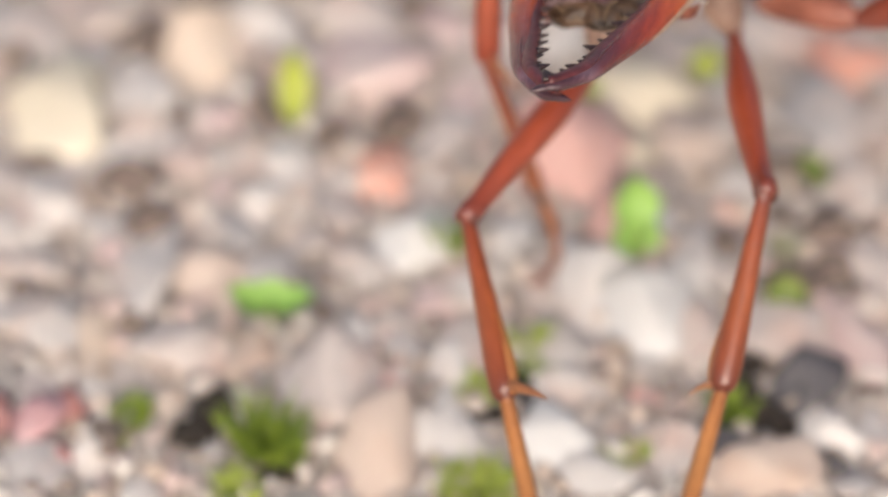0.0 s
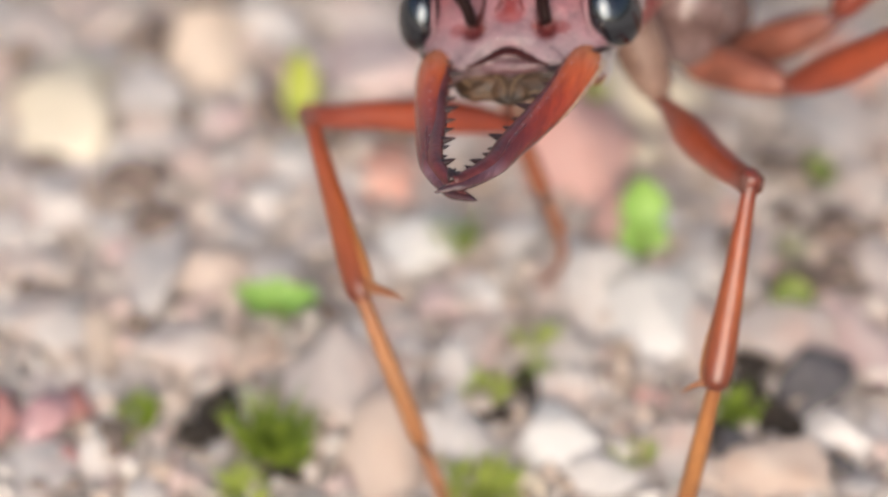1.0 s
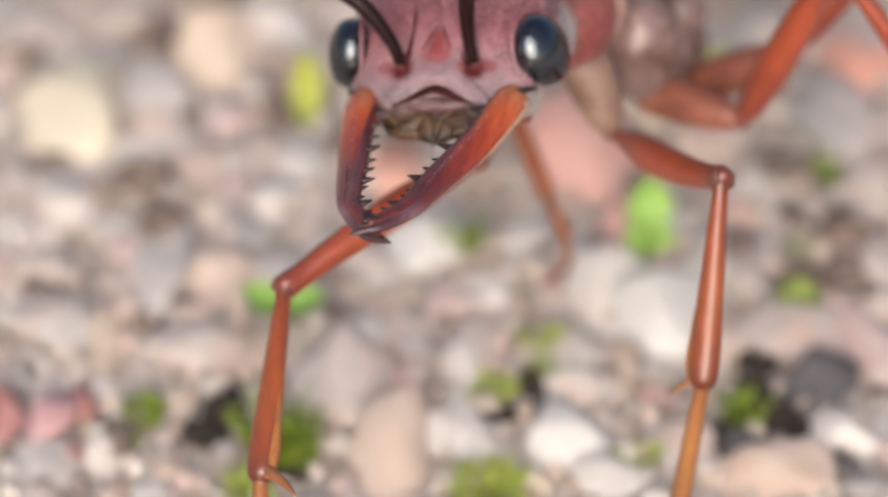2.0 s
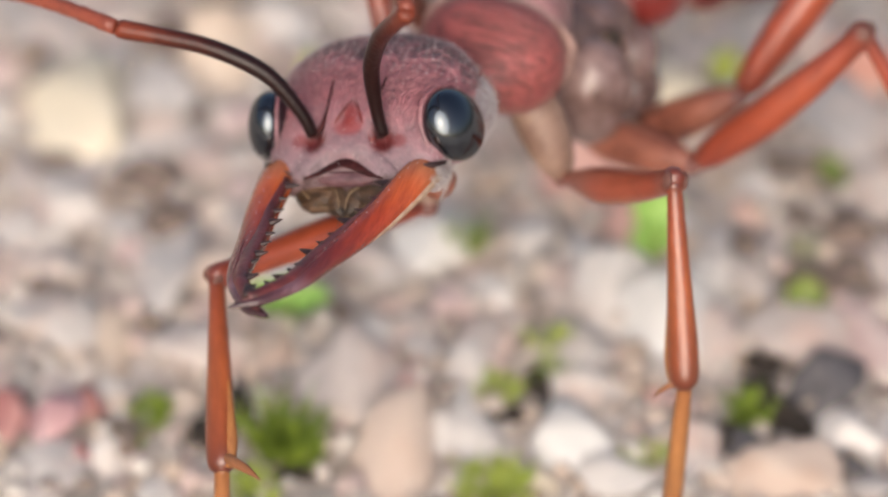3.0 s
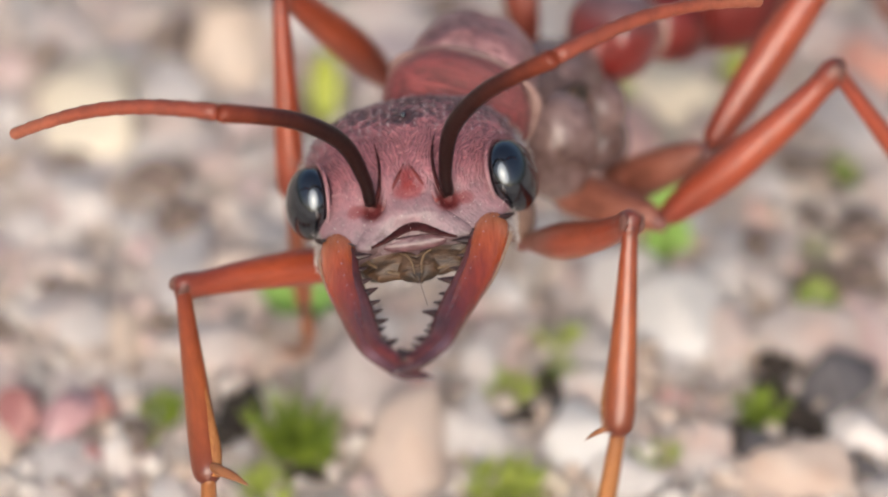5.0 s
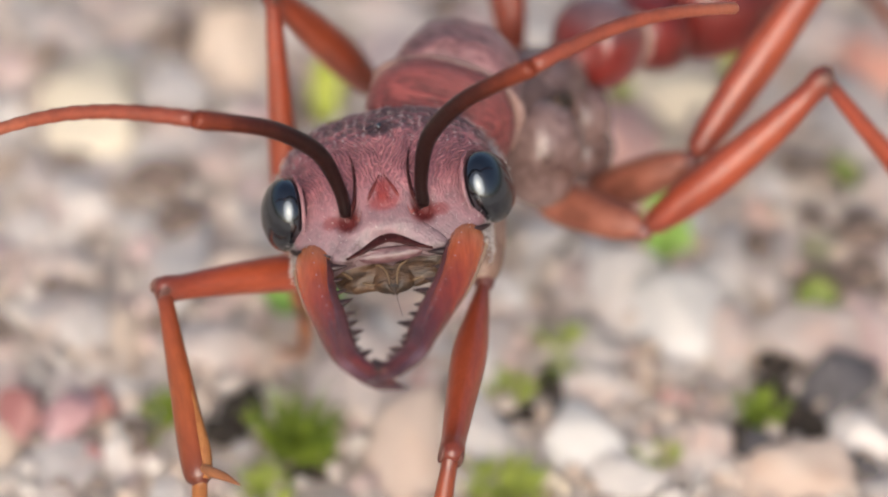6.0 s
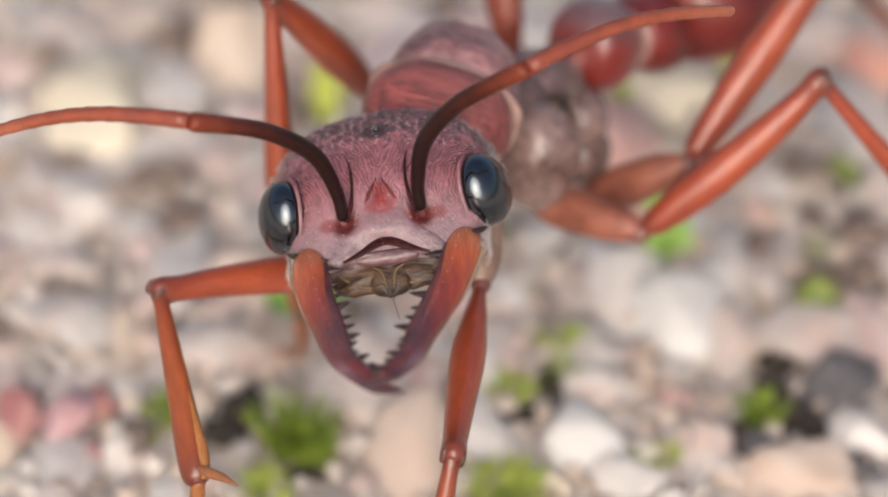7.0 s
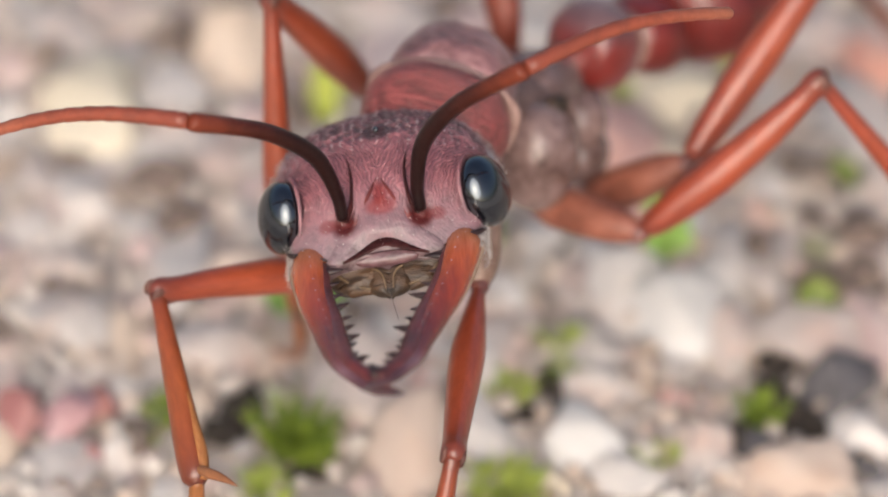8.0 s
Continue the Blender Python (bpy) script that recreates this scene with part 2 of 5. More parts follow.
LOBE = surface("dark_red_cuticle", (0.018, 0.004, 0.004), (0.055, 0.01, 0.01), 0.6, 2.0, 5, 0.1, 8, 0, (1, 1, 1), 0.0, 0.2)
PRONOTUM = downy(surface("ridged_red_cuticle", (0.085, 0.016, 0.015), (0.38, 0.085, 0.077), 0.32, 2.0, 6, 0.1, 9, 0, (0.5, 5.0, 4.0), 0.2), 0.06, (0.95, 0.85, 0.88))
HUMP = downy(surface("dark_humped_cuticle", (0.075, 0.028, 0.029), (0.32, 0.155, 0.157), 0.3, 1.3, 6, 0.15, 6, 0, (0.8, 1.4, 1)), 0.14, (0.95, 0.85, 0.85))
SEAM = surface("dark_trunk_cuticle", (0.084, 0.0444, 0.0372), (0.24, 0.15, 0.132), 0.6, 1.5, 5, 0.1, 8)
FLANK = downy(surface("brown_pubescent_cuticle", (0.085, 0.045, 0.038), (0.32, 0.212, 0.196), 0.26, 0.8, 5, 0.035, 6, 0, (1, 1, 1), 0.2), 0.06, (0.95, 0.85, 0.82))
COXA = surface("pale_brown_cuticle", (0.15, 0.08, 0.055), (0.33, 0.215, 0.165), 0.5, 1.5, 6, 0.03, 10, 0, (1, 1, 1), 0.1)
CREAM = surface("cream_collar_cuticle", (0.25, 0.13, 0.11), (0.42, 0.28, 0.24), 0.5, 1.5, 6, 0.06, 9)
HIPS = surface("reddish_hip_cuticle", (0.156, 0.0432, 0.024), (0.36, 0.126, 0.0792), 0.45, 1.5, 6, 0.1, 8, 0, (1, 1, 1), 0.1)
# the mauve upper stops paint the sky's reflection onto the red node
NODE = downy(graded("red_node_painted_sheen", [(0.0, (0.22, 0.024, 0.019)), (0.65, (0.19, 0.02, 0.016)), (0.88, (0.15, 0.068, 0.07)), (1.0, (0.19, 0.115, 0.12))], 2, -1.5, 0.1, 0.3, 0.03, 9, (1, 1, 1), 0.3), 0.1, (0.85, 0.8, 0.92))
GASTER = surface("dark_red_gaster", (0.07, 0.008, 0.007), (0.2, 0.022, 0.017), 0.3, 1.5, 5, 0.02, 9, 0, (1, 1, 1), 0.2)
LIP = surface("pink_lip", (0.065, 0.024, 0.027), (0.16, 0.078, 0.086), 0.35, 2.0, 5, 0.05, 9, 0, (1, 2, 1), 0.4)
MOUTH = surface("brown_mouthparts", (0.008, 0.005, 0.003), (0.12, 0.062, 0.03), 0.5, 2.0, 6, 0.15, 7, 0, (0.7, 2.2, 1), 0.2, 0.4)
PALE_MOUTH = surface("golden_mouth_edge", (0.11, 0.065, 0.03), (0.24, 0.16, 0.09), 0.45, 2.5, 5, 0.03, 9)
EYE_BLACK = surface("black_compound_eye", (0.002, 0.002, 0.003), (0.006, 0.006, 0.008), 0.09, 3, 4, 0.004, 40)
EYE_BLACK.node_tree.nodes["Principled BSDF"].inputs["IOR"].default_value = 2.0
EYE_BLACK.node_tree.nodes["Principled BSDF"].inputs["Specular Tint"].default_value = (0.84, 0.92, 1.0, 1.0)
RIM = surface("black_jaw_rim", (0.01, 0.006, 0.006), (0.05, 0.02, 0.018), 0.4, 2.5, 5, 0.03, 9)
# the lilac stop near the tip is a glint painted into the colour
MANDIBLE = graded("red_mandible_with_glint", [(0.0, (0.06, 0.022, 0.026)), (0.09, (0.11, 0.042, 0.052)), (0.15, (0.2, 0.1, 0.12)), (0.24, (0.14, 0.028, 0.027)), (0.4, (0.17, 0.022, 0.016)), (0.65, (0.36, 0.045, 0.014)), (0.85, (0.54, 0.1, 0.024)), (1.0, (0.46, 0.15, 0.06))], 1, -5.5, -1.3, 0.22, 0.05, 9, (3, 0.35, 3), 0.45)
LEG = graded("amber_leg", [(0.0, (0.2, 0.036, 0.02)), (0.12, (0.27, 0.046, 0.021)), (0.6, (0.34, 0.064, 0.025)), (0.85, (0.27, 0.047, 0.02)), (1.0, (0.15, 0.034, 0.022))], 1, 0.0, 4.4, 0.33, 0.02, 9, (1.5, 0.5, 1.5), 0.4)
TIBIA = graded("orange_brown_tibia", [(0.0, (0.135, 0.027, 0.015)), (0.1, (0.247, 0.049, 0.016)), (0.55, (0.309, 0.073, 0.019)), (0.85, (0.247, 0.054, 0.016)), (1.0, (0.123, 0.026, 0.013))], 1, 0.0, 3.6, 0.33, 0.02, 9, (1.5, 0.5, 1.5), 0.4)
TARSUS = graded("honey_tarsus", [(0.0, (0.309, 0.11, 0.033)), (0.3, (0.37, 0.153, 0.049)), (1.0, (0.247, 0.087, 0.039))], 1, 0.0, 4.8, 0.4, 0.01, 9, (1.5, 0.5, 1.5), 0.2)
RED_TARSUS = graded("reddish_tarsus", [(0.0, (0.226, 0.054, 0.028)), (0.5, (0.309, 0.098, 0.045)), (1.0, (0.309, 0.12, 0.056))], 1, 0.0, 4.8, 0.4, 0.01, 9, (1.5, 0.5, 1.5), 0.2)
TROCHANTER = surface("dark_red_joint", (0.1, 0.03, 0.025), (0.24, 0.09, 0.07), 0.4, 2, 5, 0.03, 9, 0, (1, 1, 1), 0.3)
KNEE = surface("brown_knee_cuticle", (0.08, 0.028, 0.02), (0.19, 0.08, 0.06), 0.6, 2, 5, 0.03, 9)
HONEY = surface("golden_hairs", (0.25, 0.085, 0.022), (0.38, 0.155, 0.045), 0.6, 3, 5, 0.03, 12, 0, (3, 0.6, 3))
SCAPE = graded("dark_scape", [(0.0, (0.01, 0.003, 0.003)), (0.5, (0.02, 0.005, 0.004)), (0.75, (0.06, 0.012, 0.007)), (1.0, (0.18, 0.036, 0.017))], 1, 0.0, 3.7, 0.35, 0.02, 10, (1, 1, 1), 0.0)
SCAPE.node_tree.nodes["Principled BSDF"].inputs["Specular IOR Level"].default_value = 0.3
FLAGELLUM = graded("red_flagellum", [(0.0, (0.24, 0.05, 0.026)), (0.6, (0.3, 0.066, 0.032)), (1.0, (0.34, 0.11, 0.06))], 1, 0.0, 4.4, 0.5, 0.01, 10, (1, 1, 1), 0.1)
BLADE = surface("dark_jaw_edge", (0.06, 0.012, 0.011), (0.16, 0.03, 0.028), 0.35, 2, 5, 0.03, 9, 0, (1, 1, 1), 0.3)
HAIR = surface("pale_setae", (0.45, 0.41, 0.39), (0.66, 0.62, 0.59), 0.5, 3, 4, 0.0, 10)


# ---- mesh helpers ----
def part(name, bm, material, parent=None, label="", smooth=True):
    """Links a bmesh, made in millimetres, as one mesh object under its parent."""
    bmesh.ops.scale(bm, vec=(MM, MM, MM), verts=bm.verts)
    bmesh.ops.recalc_face_normals(bm, faces=bm.faces)
    for f in bm.faces:
        f.smooth = smooth
    me = bpy.data.meshes.new(name)
    bm.to_mesh(me)
    bm.free()
    me.materials.append(material)
    ob = new(name, me)
    ob.parent = parent
    return tagged(ob, label)


def skin(bm, loops, closed=True):
    """Joins equal loops of vertices into a skin with capped ends."""
    rings = [[bm.verts.new(p) for p in loop] for loop in loops]
    n = len(rings[0])
    for r0, r1 in zip(rings, rings[1:]):
        for i in range(n):
            bm.faces.new((r0[i], r0[(i + 1) % n], r1[(i + 1) % n], r1[i]))
    bm.faces.new(rings[0])
    bm.faces.new(rings[-1][::-1])


def spline(points, steps):
    """Catmull-Rom through rows of numbers."""
    pts = [np.array(p, float) for p in points]
    pts = [2 * pts[0] - pts[1], *pts, 2 * pts[-1] - pts[-2]]
    out = []
    for i in range(1, len(pts) - 2):
        p0, p1, p2, p3 = pts[i - 1:i + 3]
        for k in range(steps):
            t = k / steps
            out.append(0.5 * (2 * p1 + (p2 - p0) * t + (2 * p0 - 5 * p1 + 4 * p2 - p3) * t * t + (3 * p1 - p0 - 3 * p2 + p3) * t ** 3))
    out.append(pts[-2])
    return out


def tube(bm, rows, n=14, steps=5, up=(0, 0, 1)):
    """A tube through rows of x, y, z, half width, half height."""
    rows = spline(rows, steps)
    loops = []
    for i, r in enumerate(rows):
        c = Vector(r[:3])
        d = (Vector(rows[min(i + 1, len(rows) - 1)][:3]) - Vector(rows[max(i - 1, 0)][:3])).normalized()
        side = d.cross(Vector(up)).normalized()
        top = side.cross(d).normalized()
        w, h = max(r[3], 0.004), max(r[4], 0.004)
        loops.append([c + side * (w * math.cos(2 * math.pi * k / n)) + top * (h * math.sin(2 * math.pi * k / n)) for k in range(n)])
    skin(bm, loops)


def hull(bm, rows, n=28, steps=4, power=2.3):
    """A body lofted along y: rows of y, half width, top, bottom, height of the widest place."""
    loops = []
    for y, w, top, bot, mid in spline(rows, steps):
        w = max(w, 0.01)
        loop = []
        for k in range(n):
            a = 2 * math.pi * k / n
            c, s = math.cos(a), math.sin(a)
            x = math.copysign(abs(c) ** (2 / power), c) * w
            z = mid + math.copysign(abs(s) ** (2 / power), s) * ((top - mid) if s > 0 else (mid - bot))
            loop.append((x, y, z))
        loops.append(loop)
    skin(bm, loops)


def ball(bm, c, r, seg=20, rings=12, turn=None):
    m = Matrix.Translation(c) @ (turn or Matrix()) @ Matrix.Diagonal((*r, 1))
    bmesh.ops.create_uvsphere(bm, u_segments=seg, v_segments=rings, radius=1, matrix=m)


def cone(bm, a, b, r, n=6):
    a, b = Vector(a), Vector(b)
    d = (b - a)
    m = Matrix.Translation((a + b) / 2) @ d.to_track_quat("Z", "Y").to_matrix().to_4x4()
    bmesh.ops.create_cone(bm, cap_ends=True, segments=n, radius1=r, radius2=r * 0.1, depth=d.length, matrix=m)


# ---- ground ----
FLOOR = -3.4

def ground():
    """One sheet of coarse sand, fine under the camera and wide out to the horizon."""
    def steps(lo, hi):
        near = list(np.arange(lo, hi + 0.01, 0.4))
        d = 0.8
        far = []
        v = hi
        while v < 3.0e5:
            v += d
            d *= 1.5
            far.append(v)
        back, v, d = [], lo, 0.8
        while v > -3.0e5:
            v -= d
            d *= 1.5
            back.append(v)
        return back[::-1] + near + far
    xs, ys = steps(-14, 14), steps(-6, 22)
    bm = bmesh.new()
    grid = []
    for y in ys:
        row = []
        for x in xs:
            z = 0.0
            if abs(x) < 60 and abs(y) < 60:
                z = 0.10 * noise.noise(Vector((x * 0.5, y * 0.5, 3))) + 0.07 * noise.noise(Vector((x * 1.4, y * 1.4, 7))) - 0.08
            row.append(bm.verts.new((x, y, FLOOR + z)))
        grid.append(row)
    for j in range(len(ys) - 1):
        for i in range(len(xs) - 1):
            bm.faces.new((grid[j][i], grid[j][i + 1], grid[j + 1][i + 1], grid[j + 1][i]))
    return tagged(part("ground", bm, SAND), "brown coarse sandy ground under loose gravel", "ground", kind="structure")


ground()


# ---- bull ant ----
ant = new("bull_ant")
ant.empty_display_size = 0.002
tagged(ant, "large reddish-brown bull ant with long toothed jaws walking over gravel", "ant")

HIP = {"LF": (1.8, -0.95, -2.6), "RF": (0.67, -3.3, -3.0), "LM": (3.05, 1.2, -2.42), "RM": (-2.7, 0.6, -2.2), "LH": (2.9, 2.5, -1.5), "RH": (-1.5, 3.0, -1.7)}
SAG = {"LF": 0.17, "RF": -0.1, "LM": 0.14, "RM": 0.0, "LH": 0.0, "RH": 0.0}
STOUT = {"LF": 1.06, "RF": 1.06, "LM": 1.14, "RM": 1.12, "LH": 1.26, "RH": 1.25}
ROOT = {"LF": (0.8, -1.2, -1.2), "RF": (-0.3, -2.2, -1.3), "LM": (1.1, 1.1, -2.75), "RM": (-1.0, 1.2, -2.0), "LH": (1.4, 2.2, -2.85), "RH": (-0.8, 2.4, -1.6)}
LENGTH = {"LF": (4.15, 3.5, 5.0), "RF": (4.15, 3.5, 5.6), "LM": (4.2, 5.25, 4.8), "RM": (4.2, 3.8, 6.0), "LH": (5.2, 5.6, 5.4), "RH": (5.2, 5.6, 5.4)}


FRONT = Matrix.Translation((0, -1.0 * MM, 0)) @ Matrix.Rotation(radians(26), 4, "Z") @ Matrix.Translation((0, 1.0 * MM, 0))


def trunk():
    bm = bmesh.new()
    hull(bm, [(-2.95, 0.4, -0.45, -1.05, -0.75), (-2.75, 0.72, -0.2, -1.2, -0.7), (-2.45, 1.12, 0.12, -1.4, -0.55), (-2.1, 1.28, 0.38, -1.5, -0.55),
              (-1.75, 1.26, 0.46, -1.5, -0.55), (-1.55, 1.04, 0.36, -1.4, -0.5)], 48, 8)
    for v in bm.verts:  # fine ridges across the shield
        x, y, z = v.co
        if z > -0.6:
            v.co += v.co.normalized() * 0.009 * math.sin(y * 80 + 1.6 * noise.noise(v.co * 2.2))
    shield = part("pronotum", bm, PRONOTUM, ant, "ridged bright red pronotum")
    shield.matrix_basis = FRONT
    bm = bmesh.new()
    tube(bm, [(1.24 * math.cos(q), -1.62 + 0.25 * abs(math.cos(q)), -0.5 + 0.95 * math.sin(q), 0.01 + 0.22 * max(0, -math.sin(q) + 0.35) + 0.12 * math.exp(-((abs(q - math.pi / 2) - 1.25) / 0.3) ** 2), 0.08) for q in np.linspace(-0.5, math.pi + 0.5, 18)], 8, 3, (0, 1, 0))
    shield = part("collar", bm, CREAM, ant, "pale rim of the pronotum")
    shield.matrix_basis = FRONT
    bm = bmesh.new()
    hull(bm, [(-1.6, 0.7, 0.28, -1.0, -0.3), (-1.42, 1.02, 0.54, -1.5, -0.4), (-1.05, 1.14, 0.7, -1.8, -0.45), (-0.5, 1.12, 0.68, -2.0, -0.6),
              (-0.05, 1.0, 0.5, -2.1, -0.8), (0.2, 0.8, 0.24, -2.0, -1.0)], 40, 7)
    for v in bm.verts:  # a shallow furrow down the middle, knobbly shoulders
        x, y, z = v.co
        if z > 0:
            v.co.z += -0.07 * math.exp(-(x / 0.16) ** 2) + 0.05 * noise.noise(v.co * 2.6)
    shield = part("mesonotum", bm, HUMP, ant, "dark red humped mid trunk")
    shield.matrix_basis = FRONT
    bm = bmesh.new()
    hull(bm, [(-0.9, 0.5, -0.4, -1.6, -0.9), (-0.3, 0.85, -0.2, -2.2, -1.1), (0.5, 0.95, -0.45, -2.6, -1.3), (1.2, 0.9, -0.6, -2.7, -1.4), (1.9, 0.6, -0.8, -2.4, -1.4)], 32, 5)
    part("mesothorax", bm, SEAM, ant, "brown downy mid trunk")
    for s in (1, -1):
        bm = bmesh.new()
        ball(bm, (s * 1.0, 0.62, -1.72), (0.74, 0.8, 1.06), 36, 24)
        for v in bm.verts:
            low = (v.co.z + 1.82) / 1.06
            v.co.y += 0.22 * max(0, -low) ** 2 - 0.1 * max(0, low)
            v.co += Vector((s, 0, 0.3)) * (0.05 * noise.noise(v.co * 1.6) - 0.07 * math.exp(-((v.co.z + 1.75 + 0.3 * v.co.y) / 0.13) ** 2))
        part("flank_plate", bm, FLANK, ant, "brown downy flank plate")
        bm = bmesh.new()
        ball(bm, (s * 0.7, 2.2, -1.6), (0.52, 0.52, 0.6), 26, 18)
        part("upper_flank_lobe", bm, FLANK, ant, "rounded upper lobe of the hind flank")
        bm = bmesh.new()
        ball(bm, (s * 0.76, 2.35, -2.3), (0.54, 0.58, 0.6), 26, 18)
        for v in bm.verts:
            v.co += Vector((s, 0, 0.3)) * (0.05 * noise.noise(v.co * 2.2))
        part("hind_flank_plate", bm, FLANK, ant, "brown downy hind flank plate")
        bm = bmesh.new()
        tube(bm, [(s * 1.0, 1.3, -0.75, 0.05, 0.05), (s * 1.14, 1.42, -1.3, 0.07, 0.06), (s * 1.16, 1.5, -1.9, 0.07, 0.06), (s * 1.1, 1.55, -2.4, 0.03, 0.03)], 10, 4, (0, 1, 0))
        part("flank_seam", bm, SEAM, ant, "dark seam between the flank plates")
        bm = bmesh.new()
        ball(bm, (s * 1.0, 0.9, -0.78), (0.17, 0.3, 0.22), 16, 12)
        part("spiracle_lobe", bm, MOUTH, ant, "small olive-brown lobe over the breathing hole")
    bm = bmesh.new()
    hull(bm, [(0.9, 0.4, -0.6, -1.6, -1.0), (1.2, 0.75, -0.46, -1.9, -1.1), (1.7, 0.8, -0.46, -2.1, -1.2), (2.2, 0.7, -0.62, -2.0, -1.2), (2.5, 0.42, -0.8, -1.7, -1.1), (2.65, 0.22, -0.85, -1.3, -1.0)], 32, 5)
    part("propodeum", bm, FLANK, ant, "brown downy hind trunk")
    bm = bmesh.new()
    hull(bm, [(2.4, 0.2, -0.8, -1.25, -1.0), (2.55, 0.34, -0.5, -1.35, -0.9), (2.75, 0.66, -0.05, -1.5, -0.7), (3.15, 0.8, 0.13, -1.6, -0.7), (3.6, 0.76, 0.06, -1.6, -0.75), (3.95, 0.52, -0.25, -1.5, -0.85), (4.15, 0.26, -0.55, -1.25, -0.9)], 28, 5)
    part("petiole", bm, NODE, ant, "glossy red waist node with a mauve back")
    bm = bmesh.new()
    hull(bm, [(4.1, 0.3, -0.55, -1.2, -0.9), (4.3, 0.62, -0.3, -1.45, -0.9), (4.7, 0.82, -0.2, -1.65, -0.95), (5.15, 0.8, -0.25, -1.7, -1.0), (5.4, 0.5, -0.5, -1.5, -1.05)], 28, 5)
    part("postpetiole", bm, GASTER, ant, "dark red second waist node")
    bm = bmesh.new()
    tube(bm, [(0.5 * math.cos(q), 4.2, -0.88 + 0.48 * math.sin(q), 0.09, 0.05) for q in np.linspace(0, 2 * math.pi, 25)], 8, 2, (0, 1, 0))
    part("waist_ring", bm, CREAM, ant, "pale ring between the waist nodes")
    bm = bmesh.new()
    hull(bm, [(5.2, 0.4, -0.6, -1.5, -1.05), (5.45, 0.95, -0.3, -2.1, -1.1), (6.1, 1.4, -0.1, -2.2, -1.1), (7.3, 1.5, -0.1, -2.3, -1.2), (8.5, 1.2, -0.4, -2.4, -1.35), (9.4, 0.6, -0.8, -1.9, -1.4), (9.8, 0.1, -1.3, -1.5, -1.4)], 32, 5)
    gaster = part("gaster", bm, GASTER, ant, "smooth dark red abdomen")
    gaster.matrix_basis = pose(0, 0, 0.25 * MM, 2.5)
    for y, w, top, low in ((6.35, 1.42, -0.09, -2.22), (7.85, 1.41, -0.2, -2.34)):
        bm = bmesh.new()
        tube(bm, [(1.015 * w * math.cos(q), y, (top + low) / 2 + 1.02 * (top - low) / 2 * math.sin(q), 0.05, 0.03) for q in np.linspace(0, 2 * math.pi, 25)], 8, 2, (0, 1, 0))
        part("segment_edge", bm, COXA, gaster, "pale edge between abdomen segments")


